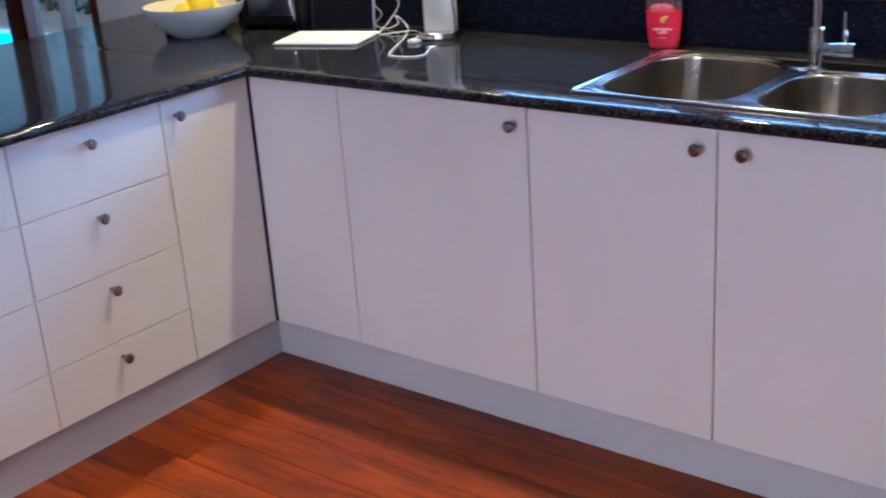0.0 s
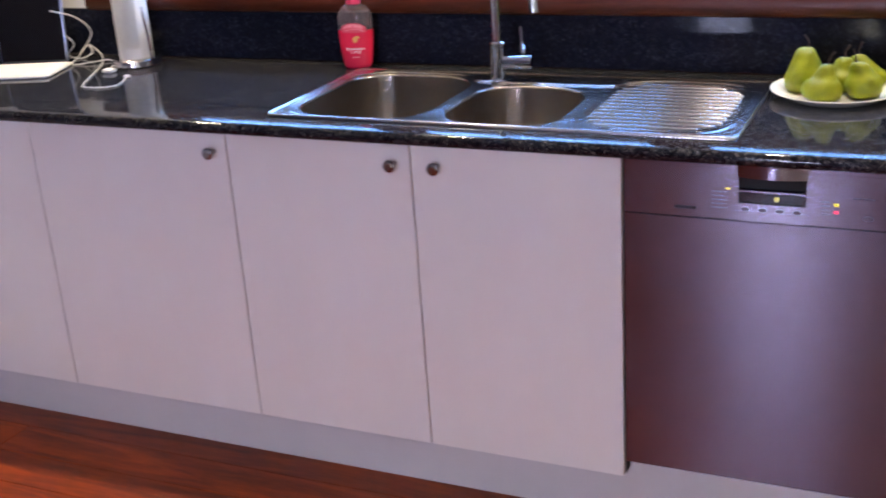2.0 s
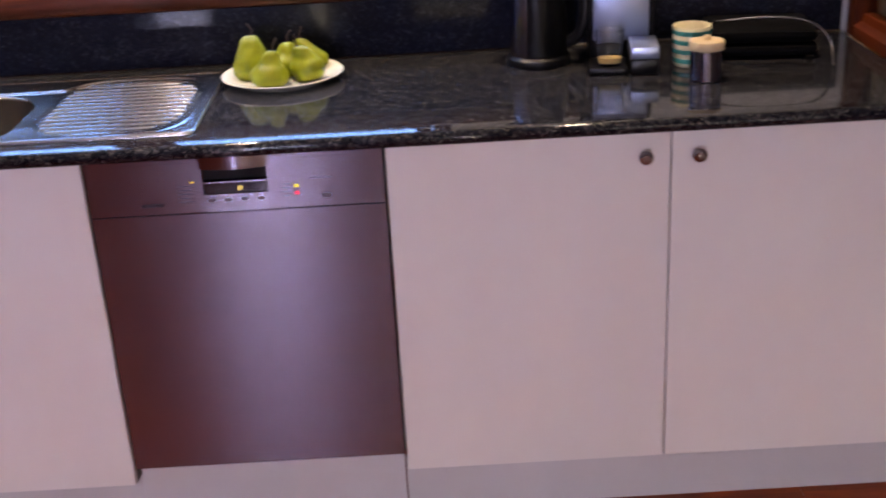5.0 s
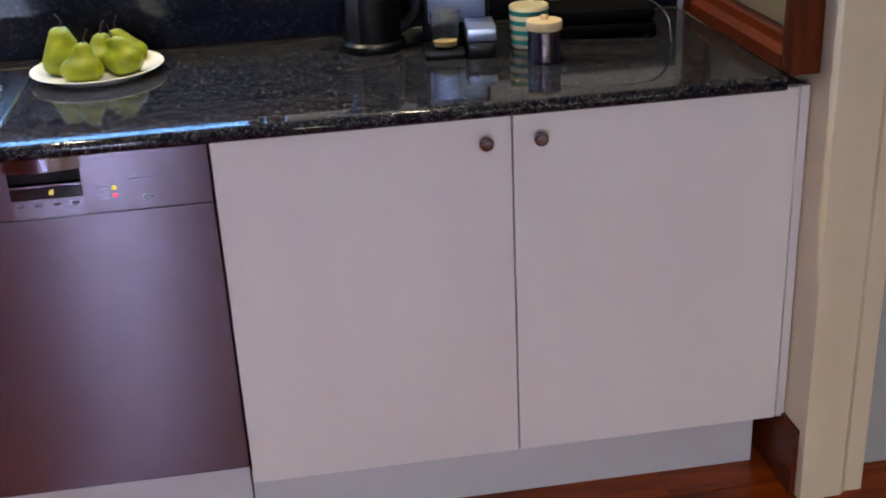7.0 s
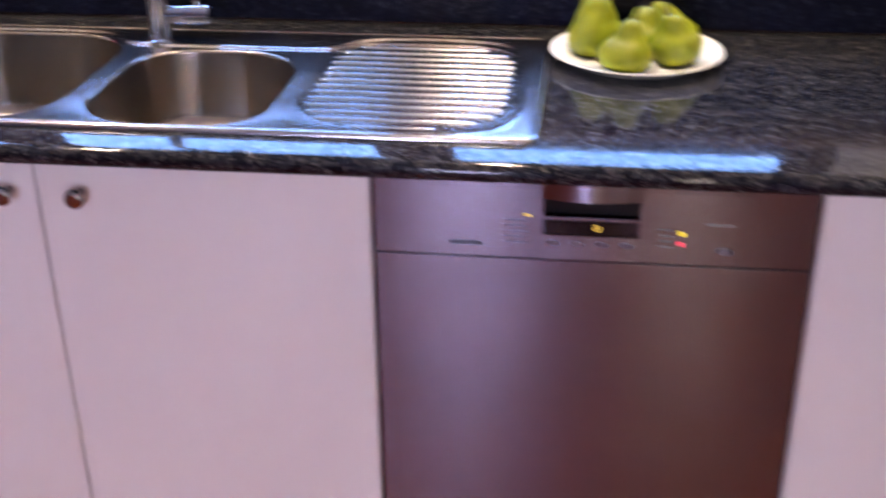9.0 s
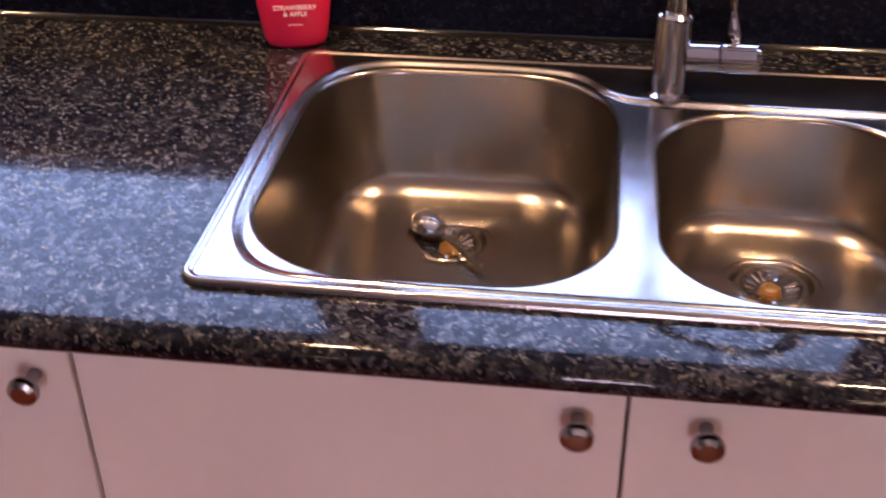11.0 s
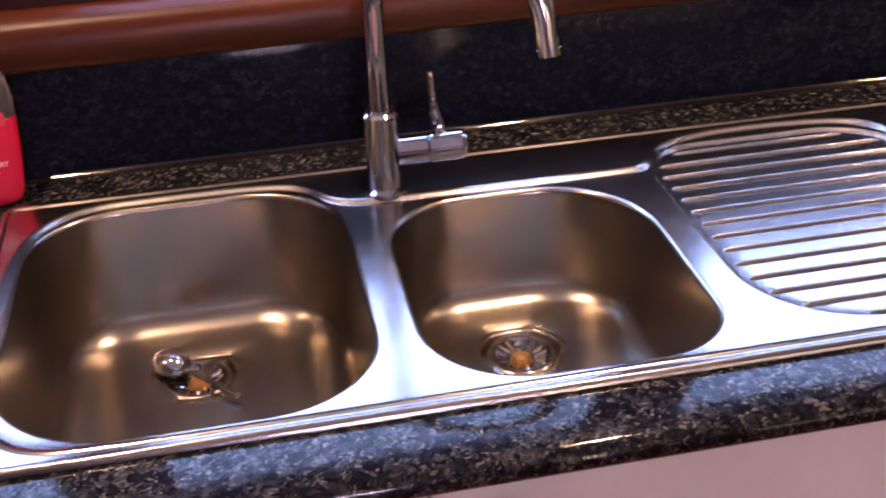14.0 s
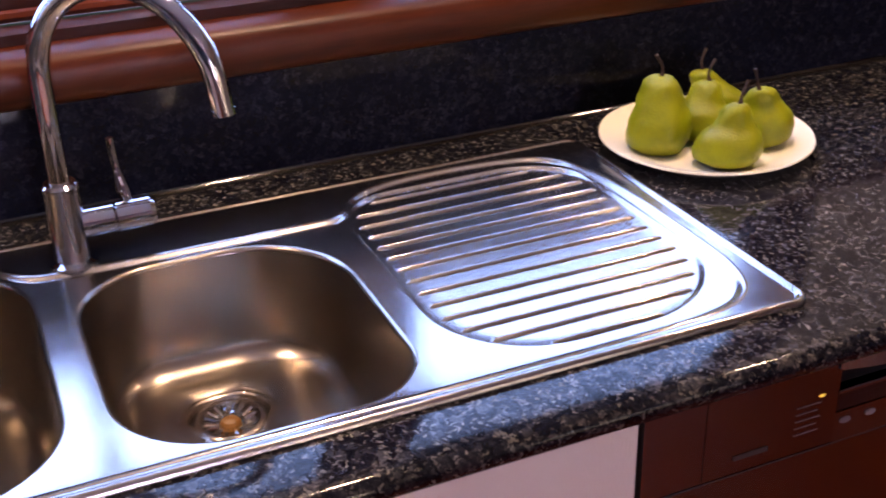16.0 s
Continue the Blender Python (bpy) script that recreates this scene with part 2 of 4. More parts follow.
WHITEPLASTIC = mat("white_plastic", (0.80, 0.80, 0.79), 0.35, vary=0.02)
CHINA = mat("white_glazed_china", (0.82, 0.80, 0.70), 0.18, vary=0.02, coat=0.4)
MATT_BLACK = mat("matt_black_shell", (0.0025, 0.0025, 0.003), 0.7, vary=0.2, spec=0.04)
SILICONE = mat("clear_silicone", (0.012, 0.011, 0.011), 0.10, vary=0.1, spec=0.8, rough_vary=0.04)
GLASS = glass_mat("clear_glass")


# ---- mesh helpers ----
def part(name, bm, material, parent=None, label="", smooth=28):
    me = bpy.data.meshes.new(name)
    bmesh.ops.recalc_face_normals(bm, faces=bm.faces[:])
    bm.to_mesh(me)
    bm.free()
    if smooth:
        me.polygons.foreach_set("use_smooth", [True] * len(me.polygons))
        me.set_sharp_from_angle(angle=radians(smooth))
    for one in material if isinstance(material, (list, tuple)) else [material]:
        me.materials.append(one)
    ob = new(name, me)
    if parent is not None:
        ob.parent = parent
    if label:
        tagged(ob, label=label)
    return ob


def thing(name, at, label, category, group="", kind="", turn=0):
    ob = new(name)
    ob.matrix_world = pose(*at, 0, 0, turn)
    return tagged(ob, label, category, group, kind)


def box(x0, x1, y0, y1, z0, z1, bevel=0.0, seg=2, bm=None):
    bm = bm or bmesh.new()
    r = bmesh.ops.create_cube(bm, size=1, matrix=Matrix.Translation(((x0 + x1) / 2, (y0 + y1) / 2, (z0 + z1) / 2)) @ Matrix.Diagonal((x1 - x0, y1 - y0, z1 - z0, 1)))
    if bevel:
        edges = {e for v in r["verts"] for e in v.link_edges}
        bmesh.ops.bevel(bm, geom=list(edges), offset=bevel, segments=seg, affect="EDGES", profile=0.5)
    return bm


def lathe(profile, seg=32, at=(0, 0, 0), bm=None, turn=None, squash=(1, 1)):
    """Turns a list of (radius, height) about the z axis."""
    bm = bm or bmesh.new()
    m = Matrix.Translation(at) @ (turn or Matrix())
    rings = []
    for r, z in profile:
        if r < 1e-6:
            rings.append([bm.verts.new(m @ Vector((0, 0, z)))])
        else:
            rings.append([bm.verts.new(m @ Vector((r * squash[0] * math.cos(a), r * squash[1] * math.sin(a), z))) for a in (2 * math.pi * k / seg for k in range(seg))])
    for a, b in zip(rings, rings[1:]):
        for k in range(seg):
            q = [a[k % len(a)], a[(k + 1) % len(a)], b[(k + 1) % len(b)], b[k % len(b)]]
            q = list(dict.fromkeys(q))
            if len(q) > 2:
                bm.faces.new(q)
    return bm


def tube(points, radius, seg=10, bm=None, caps=True):
    """A round bar along points; radius is a number or one for each point."""
    bm = bm or bmesh.new()
    pts = [Vector(p) for p in points]
    radii = radius if isinstance(radius, (list, tuple)) else [radius] * len(pts)
    rings, up = [], None
    for i, p in enumerate(pts):
        d = (pts[min(i + 1, len(pts) - 1)] - pts[max(i - 1, 0)]).normalized()
        if up is None:
            up = d.orthogonal().normalized()
        up = (up - d * up.dot(d)).normalized()
        side = d.cross(up)
        rings.append([bm.verts.new(p + radii[i] * (math.cos(a) * up + math.sin(a) * side)) for a in (2 * math.pi * k / seg for k in range(seg))])
    for a, b in zip(rings, rings[1:]):
        for k in range(seg):
            bm.faces.new((a[k], a[(k + 1) % seg], b[(k + 1) % seg], b[k]))
    if caps:
        bm.faces.new(rings[0][::-1])
        bm.faces.new(rings[-1])
    return bm


def curve_points(knots, steps=8):
    """A smooth line through the knots."""
    k = [Vector(p) for p in knots]
    k = [2 * k[0] - k[1], *k, 2 * k[-1] - k[-2]]
    out = []
    for a, b, c, d in zip(k, k[1:], k[2:], k[3:]):
        for s in range(steps):
            u = s / steps
            out.append(0.5 * (2 * b + (c - a) * u + (2 * a - 5 * b + 4 * c - d) * u * u + (3 * b - a - 3 * c + d) * u ** 3))
    return out + [k[-2]]


def extrude_profile(profile, a, b, axis=0, bm=None):
    """A closed profile of (p, z) drawn out from a to b along x (axis 0, p is y) or y (axis 1, p is x)."""
    bm = bm or bmesh.new()
    put = (lambda s, p, z: (s, p, z)) if axis == 0 else (lambda s, p, z: (p, s, z))
    r0 = [bm.verts.new(put(a, p, z)) for p, z in profile]
    r1 = [bm.verts.new(put(b, p, z)) for p, z in profile]
    n = len(profile)
    for k in range(n):
        bm.faces.new((r0[k], r0[(k + 1) % n], r1[(k + 1) % n], r1[k]))
    bm.faces.new(r0)
    bm.faces.new(r1[::-1])
    return bm


def rounded(cx, cy, hx, hy, radii, n=8):
    """Points round a rectangle with four corner radii (from +x+y, anticlockwise)."""
    out = []
    for (sx, sy, a0), r in zip(((1, 1, 0), (-1, 1, 90), (-1, -1, 180), (1, -1, 270)), radii):
        for k in range(n + 1):
            a = radians(a0 + 90 * k / n)
            out.append((cx + sx * (hx - r) + r * math.cos(a), cy + sy * (hy - r) + r * math.sin(a)))
    return out


def loft(loops, bm=None, closed_end=False):
    bm = bm or bmesh.new()
    rings = [[bm.verts.new(p) for p in loop] for loop in loops]
    for a, b in zip(rings, rings[1:]):
        n = len(a)
        for k in range(n):
            bm.faces.new((a[k], a[(k + 1) % n], b[(k + 1) % n], b[k]))
    if closed_end:
        bm.faces.new(rings[-1])
    return bm, rings


# ---- setting: room ----
XE, YN, YS, XW = 3.77, 0.634, -5.0, -4.4


def wall(name, axis, at, thick, a0, a1, z0, z1, openings, material, label):
    """A wall along x (axis 0) or y (axis 1) with openings (a, b, low, high) cut through it."""
    bm = bmesh.new()
    cuts = sorted({a0, a1, *[o[0] for o in openings], *[o[1] for o in openings]})
    for u, v in zip(cuts, cuts[1:]):
        spans, low = [], z0
        for o in sorted((o for o in openings if o[0] <= u and v <= o[1]), key=lambda o: o[2]):
            if o[2] > low:
                spans.append((low, o[2]))
            low = o[3]
        if low < z1:
            spans.append((low, z1))
        for lo, hi in spans:
            if axis == 0:
                box(u, v, at, at + thick, lo, hi, bm=bm)
            else:
                box(at, at + thick, u, v, lo, hi, bm=bm)
    return tagged(part(name, bm, material, smooth=0), label, "wall", kind="structure")


WIN = (0.26, 2.72, 1.10, 2.16)
wall("wall_north", 0, YN, 0.22, XW, 4.9, 0, CEIL, [WIN, (-4.2, -1.52, 0.02, 2.12)], WALLPAINT, "painted kitchen wall with timber window and glazed door")
wall("wall_south", 0, YS - 0.2, 0.2, XW, 6.2, 0, CEIL, [(1.33, 1.87, 0.8, 2.1), (2.79, 2.95, 0.2, 2.1), (3.7, 5.3, 0.2, 2.1)], PLUM, "plum grey painted wall at the far end of the room")
wall("wall_west", 1, XW - 0.2, 0.2, YS, YN + 0.22, 0, CEIL, [], WALLPAINT, "painted side wall of the living area")
wall("wall_east", 1, XE, 0.14, -0.10, YN, 0, CEIL, [(0.02, 0.54, 0.99, 2.05)], BEIGE, "cream painted nib wall at the end of the worktop")
wall("wall_passage", 0, -0.02, 0.12, XE + 0.14, 6.2, 0, CEIL, [], GREYWALL, "grey painted passage wall beside the kitchen")
wall("wall_far_east", 1, 6.0, 0.2, YS, 0, 0, CEIL, [], GREYWALL, "grey painted wall at the end of the passage")
tagged(part("ceiling", box(XW - 0.2, 6.2, YS - 0.2, YN + 0.22, CEIL, CEIL + 0.12), CEILPAINT, smooth=0), "flat white painted plaster ceiling", "ceiling", kind="structure")
floor = tagged(part("floor", box(XW - 0.2, 6.2, YS - 0.2, YN + 0.22, -0.12, -0.020), GAP, smooth=0), "polished red jarrah timber board floor", "floor", kind="structure")
arch = part("trim", extrude_profile([(XE - 0.012, -0.128), (XE + 0.03, -0.132), (XE + 0.05, -0.124), (XE + 0.085, -0.124), (XE + 0.10, -0.112), (XE + 0.14, -0.112), (XE + 0.14, -0.10), (XE - 0.012, -0.10)], 0.0, 2.4, 0), BEIGE)
for v in arch.data.vertices:  # the profile stands upright: length becomes height
    v.co = (v.co.y, v.co.z, v.co.x)
tagged(arch, "cream painted timber architrave round the passage opening", "architrave", kind="structure")
arch.data.flip_normals()
tagged(part("baseboard", extrude_profile([(XE - 0.024, 0.0), (XE, 0.0), (XE, 0.150), (XE - 0.008, 0.150), (XE - 0.014, 0.135), (XE - 0.022, 0.118)], -0.10, 0.50, 1), REDWOOD_Y), "dark red timber skirting board at the nib wall", "skirting board", kind="structure")


# ---- setting: windows and doors ----
def north_window():
    w = thing("window_1", (0, 0, 0), "red timber casement window above the sink", "window", kind="structure")
    x0, x1, z0, z1 = WIN
    sill = [(0.585, 1.104), (0.581, 1.112), (0.580, 1.135), (0.584, 1.150), (0.594, 1.160), (0.640, 1.163), (0.640, 1.100), (0.590, 1.100)]
    part("window_sill", extrude_profile(sill, 0.10, 3.05), SILLWOOD, w, "rounded red timber window sill", smooth=60)
    part("bottom_rail", extrude_profile([(0.640, 1.163), (0.632, 1.163), (0.632, 1.176), (0.640, 1.180), (0.650, 1.182), (0.650, 1.10), (0.640, 1.10)], x0, x1), SASHWOOD, w)
    part("head", box(x0, x1, 0.64, 0.78, z1 - 0.06, z1 - 0.002, 0.004), REDWOOD, w)
    posts = [(x0 + 0.002, x0 + 0.05), (1.05, 1.12), (1.875, 1.945), (x1 - 0.05, x1 - 0.002)]
    for a, b in posts:
        part("post", box(a, b, 0.64, 0.78, 1.182, z1 - 0.06, 0.004), REDWOOD_Z, w)
    for (_, a), (b, _) in zip(posts, posts[1:]):
        sash = part("sash", box(a + 0.003, b - 0.003, 0.668, 0.705, 1.1825, 1.222, 0.004), SASHWOOD, w)
        box_bm = bmesh.new()
        for u, v in ((a + 0.003, a + 0.045), (b - 0.045, b - 0.003)):
            box(u, v, 0.668, 0.705, 1.222, z1 - 0.105, 0.005, bm=box_bm)
        box(a + 0.003, b - 0.003, 0.668, 0.705, z1 - 0.105, z1 - 0.063, 0.005, bm=box_bm)
        part("sash_frame", box_bm, REDWOOD_Z, sash)
        bead = tube([(a + 0.01, 0.660, 1.190), (b - 0.01, 0.660, 1.190)], 0.008, 8)
        part("bead", bead, REDWOOD, sash)
        pane = part("pane", box(a + 0.045, b - 0.045, 0.684, 0.690, 1.222, z1 - 0.105), GLASS, sash, "clear glass pane", smooth=0)
        pane.visible_shadow = False
    return w


def plain_window(name, x0, x1, z0, z1, label, f=0.06):
    w = thing(name, (0, 0, 0), label, "window", kind="structure")
    bm = bmesh.new()
    for a, b, c, d in ((x0, x0 + f, z0, z1), (x1 - f, x1, z0, z1), (x0 + f, x1 - f, z0, z0 + f), (x0 + f, x1 - f, z1 - f, z1)):
        box(a, b, YS - 0.12, YS - 0.04, c, d, 0.004, bm=bm)
    part("window_frame", bm, WHITEPLASTIC, w)
    pane = part("pane", box(x0 + f, x1 - f, YS - 0.085, YS - 0.079, z0 + f, z1 - f), GLASS, w, smooth=0)
    pane.visible_shadow = False


def east_window():
    w = thing("window_3", (0, 0, 0), "red timber framed internal glass panel above the worktop", "window", kind="structure")
    y0, y1, z0, z1 = -0.045, 0.585, 0.9535, 2.09
    part("bottom_rail", extrude_profile([(3.702, z0), (3.702, z0 + 0.030), (3.722, z0 + 0.040), (3.726, z0 + 0.058), (3.764, z0 + 0.058), (3.764, z0)], y0 + 0.055, y1 - 0.05, 1), REDWOOD_Y, w)
    for a, b in ((y0, y0 + 0.055), (y1 - 0.05, y1)):
        part("stile", box(3.702, 3.764, a, b, z0, z1, 0.006), REDWOOD_Z, w)
    part("top_rail", box(3.706, 3.764, y0 + 0.055, y1 - 0.05, z1 - 0.06, z1, 0.005), REDWOOD_Y, w)
    part("pane", box(3.738, 3.744, y0 + 0.05, y1 - 0.045, z0 + 0.052, z1 - 0.055), GLASS, w, smooth=0)


def glazed_door():
    d = thing("door_1", (0, 0, 0), "timber framed glazed sliding doors to the garden", "door", kind="structure")
    x0, x1, z0, z1 = -4.2, -1.52, 0.02, 2.12
    bm = bmesh.new()
    box(x0, x1, 0.64, 0.80, z1 - 0.05, z1, 0.003, bm=bm)
    box(x0, x1, 0.64, 0.80, z0, z0 + 0.03, 0.003, bm=bm)
    for a in (x0, x1 - 0.06):
        box(a, a + 0.06, 0.64, 0.80, z0 + 0.03, z1 - 0.05, 0.003, bm=bm)
    part("door_frame", bm, REDWOOD_Z, d, "red timber door frame")
    part("mullion", box(-2.20, -2.108, 0.65, 0.76, z0 + 0.03, z1 - 0.05, 0.004), REDWOOD_Z, d, "red timber mullion")
    for k, (a, b, stiles) in enumerate(((-4.14, -3.02, (0.05, 0.05)), (-3.01, -2.21, (0.05, 0.05)), (-2.10, -1.79, (0.085, 0.045)), (-1.775, -1.585, (0.012, 0.012)))):
        y = 0.67 if k != 1 else 0.71
        leaf = bmesh.new()
        for u, v in ((a, a + stiles[0]), (b - stiles[1], b)):
            box(u, v, y, y + 0.035, z0 + 0.03, z1 - 0.05, 0.004, bm=leaf)
        for u, v in ((z0 + 0.03, z0 + 0.13), (z1 - 0.12, z1 - 0.05)):
            box(a + stiles[0], b - stiles[1], y, y + 0.035, u, v, 0.004, bm=leaf)
        l = part("leaf", leaf, WHITEPLASTIC, d, "white painted door leaf")
        pane = part("pane", box(a + stiles[0], b - stiles[1], y + 0.015, y + 0.020, z0 + 0.13, z1 - 0.12), GLASS, l, smooth=0)
        pane.visible_shadow = False


north_window()
plain_window("window_2", 1.33, 1.87, 0.8, 2.1, "narrow white framed window in the far wall")
plain_window("window_5", 2.79, 2.95, 0.2, 2.1, "slim white framed sidelight in the far wall", 0.02)
# window made up to carry the eastern fill light
plain_window("window_4_added", 3.7, 5.3, 0.2, 2.1, "unseen wide window added in the far wall for fill light")
east_window()
glazed_door()


# ---- setting: garden behind the glass ----
PAVE = mat("pale_paving", (0.62, 0.62, 0.60), 0.7, vary=0.15, scale=1.5, bump=0.3)
GRASS = mat("lawn", (0.05, 0.09, 0.03), 0.9, vary=0.3, scale=6)
# emission added to the water to brighten the garden; no pool lamp known
WATER = glow_mat("pool_water_added_glow", (0.015, 0.36, 0.95), 4.0)
LEAF = mat("dark_leaves", (0.03, 0.07, 0.045), 0.45, vary=0.35, scale=5)
BARK = mat("bark", (0.10, 0.07, 0.05), 0.8, vary=0.2)
tagged(part("ground", box(-400, 400, 0.857, 600, -0.5, -0.15), GRASS, smooth=0), "lawn and garden ground outside the house", "ground", kind="structure")
tagged(part("pavement", box(-11, 1, 0.859, 9, -0.145, -0.06, 0.01), PAVE, smooth=0), "pale stone paving round the pool", "paving", kind="structure")
pool = thing("swimming_pool", (-5.05, 2.45, -0.06), "turquoise garden pool with glow added to its water, pale coping", "pool")
part("water", box(-2.4, 2.4, -1.2, 1.2, -0.01, 0.012), WATER, pool, smooth=0)
bm = bmesh.new()
for u, v, p, q in ((-2.7, 2.7, 1.2, 1.5), (-2.7, 2.7, -1.5, -1.2), (-2.7, -2.4, -1.2, 1.2), (2.4, 2.7, -1.2, 1.2)):
    box(u, v, p, q, 0.0, 0.06, 0.015, bm=bm)
part("coping", bm, PAVE, pool)


def shrub(at, size, seed):
    rnd = random.Random(seed)
    s = thing("shrub", at, "dark green leafy garden shrub beside the pool", "shrub", "garden shrubs")
    bm = bmesh.new()
    for k in range(6):
        a, h = rnd.uniform(0, 6.28), rnd.uniform(0.5, 0.9) * size
        tube(curve_points([(0, 0, 0), (0.1 * math.cos(a), 0.1 * math.sin(a), h * 0.5), (0.35 * size * math.cos(a), 0.35 * size * math.sin(a), h)], 3), [0.03 * (1 - 0.11 * i) for i in range(7)], 5, bm)
    part("stem", bm, BARK, s)
    bm = bmesh.new()
    for k in range(900):
        d = Vector((rnd.gauss(0, 1), rnd.gauss(0, 1), rnd.gauss(0, 1))).normalized() * size * rnd.uniform(0.35, 0.62)
        c = d + Vector((0, 0, 0.62 * size))
        if c.z < 0.05:
            continue
        m = Matrix.Translation(c) @ Euler((rnd.uniform(0, 6), rnd.uniform(0, 6), rnd.uniform(0, 6))).to_matrix().to_4x4()
        l = rnd.uniform(0.06, 0.13)
        bm.faces.new([bm.verts.new(m @ Vector(p)) for p in ((-l, 0, 0), (0, -0.4 * l, 0.1 * l), (l, 0, 0), (0, 0.4 * l, 0.1 * l))])
    part("foliage", bm, LEAF, s, smooth=0)


for k in range(7):
    shrub((-9.8 + 0.95 * k, 4.7 + 0.3 * (k % 2), -0.15), 1.5 + 0.25 * (k % 3), 30 + k)
shrub((-3.30, 4.25, -0.15), 1.0, 50)
shrub((-4.3, 4.35, -0.15), 1.2, 51)


# ---- worktops ----
def nose(front, back, sign=1, low=0.921, high=0.952):
    """Section of a slab with a fully rounded front edge."""
    top = high - 0.0014
    r = (top - low) / 2
    arc = [(front + sign * (r - r * math.cos(radians(a))), low + r - r * math.sin(radians(a))) for a in range(-85, 91, 15)]
    ease = [(front + sign * d, high - drop) for d, drop in ((0.162, 0.0), (0.160, 0.0), (0.060, 0.0), (0.046, 0.0002), (0.034, 0.0006), (0.024, 0.0011))]
    flat = front + sign * (r + 0.001)
    return [*ease, *arc, (flat, low), (back, low), (back, high)]


SX0, SX1, SY0, SY1 = 1.056, 2.181, 0.036, 0.538  # sink rim
cut = (SX0 + 0.016, SX1 - 0.016, SY0 + 0.016, SY1 - 0.016)
bm = extrude_profile(nose(-0.040, 0.613), -1.10, cut[0])
extrude_profile(nose(-0.040, 0.613), cut[1], 3.70, bm=bm)
strip = [p for p in nose(-0.040, cut[2]) if p[0] <= cut[2] - 0.004]
extrude_profile([(cut[2], 0.951), *strip, (cut[2], 0.921)], cut[0], cut[1], bm=bm)
box(cut[0], cut[1], cut[3], 0.613, 0.921, 0.952, bm=bm)
tagged(part("worktop", bm, GRANITE, smooth=50), "dark speckled polished granite worktop with rounded front edge", "worktop")
bm = extrude_profile(nose(0.040, -1.10, -1), -2.30, -0.020, 1)
tagged(part("peninsula_worktop", bm, GRANITE, smooth=50), "dark polished granite worktop of the breakfast bar", "worktop")
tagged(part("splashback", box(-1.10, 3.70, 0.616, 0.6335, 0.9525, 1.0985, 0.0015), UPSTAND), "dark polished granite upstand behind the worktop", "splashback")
bead = extrude_profile([(0.616, 0.9523), (0.6085, 0.9523), (0.6100, 0.9532), (0.6130, 0.9553), (0.616, 0.9580)], -1.10, 3.70)
tagged(part("sealant_bead", bead, SILICONE), "glossy sealant bead along the granite upstand", "sealant")


# ---- base cabinets ----
DZ0, DZ1, TH = 0.143, 0.9185, 0.018


def knob(at, parent, direction):
    bm = bmesh.new()
    t = Matrix.Rotation(radians(90), 4, "X") if direction == "y" else Matrix.Rotation(radians(90), 4, "Y")
    lathe([(0, 0), (0.0065, 0.0), (0.006, 0.012), (0.0085, 0.018), (0.0135, 0.021), (0.0150, 0.0255), (0.0138, 0.0300), (0.009, 0.0330), (0, 0.0335)], 20, at, bm, t)
    return part("knob", bm, DARK_CHROME, parent, "round satin metal knob")


def door(x0, x1, parent, knob_x=None, z0=DZ0, z1=DZ1):
    d = part("door", box(x0 + 0.0017, x1 - 0.0017, 0.0, TH, z0, z1, 0.0012, 1), LAMINATE, parent)
    if knob_x:
        knob((knob_x, 0.0, 0.868), d, "y")
    return d


def unit(name, x0, x1, label, doors):
    c = thing(name, (0, 0, 0), label, "cabinet", "base cabinets of the sink run")
    bm = bmesh.new()
    for u, v in ((x0 + 0.001, x0 + 0.017), (x1 - 0.017, x1 - 0.001)):
        box(u, v, TH + 0.002, 0.58, 0.1415, 0.920, bm=bm)
    box(x0 + 0.017, x1 - 0.017, TH + 0.002, 0.58, 0.1415, 0.166, bm=bm)
    box(x0 + 0.017, x1 - 0.017, 0.572, 0.58, 0.166, 0.920, bm=bm)
    part("body", bm, CARCASS, c, smooth=0)
    for a, b, k in doors:
        door(a, b, c, k)
    return c


corner = thing("corner_panel", (0, 0, 0), "white laminate corner filler panel", "cabinet")
part("panel", box(0.004, 0.343, 0.0, TH, DZ0, DZ1, 0.0012, 1), LAMINATE, corner)
part("body", box(-0.016, 0.342, TH + 0.002, 0.57, 0.1415, 0.920), CARCASS, corner, smooth=0)
# black strip fills the corner gap in place of its shade
part("corner_strip", box(-0.017, 0.0025, -0.0045, TH, 0.1415, 0.920), BLACK, corner, "black strip standing in for the shade of the corner gap", smooth=0)
unit("base_cabinet", 0.345, 0.962, "white laminate base cabinet with one door and metal knob", [(0.345, 0.962, 0.925)])
unit("sink_cabinet", 0.963, 1.951, "white laminate double cabinet under the steel sink", [(0.963, 1.459, 1.417), (1.459, 1.951, 1.526)])
unit("base_cabinet", 2.568, 3.746, "white laminate double cabinet at the end of the worktop", [(2.568, 3.153, 3.097), (3.153, 3.746, 3.206)])
end = thing("end_panel", (0, 0, 0), "narrow white filler strip beside the nib wall", "cabinet")
part("panel", box(3.7475, XE - 0.003, 0.002, TH, DZ0, DZ1, 0.001, 1), LAMINATE, end)


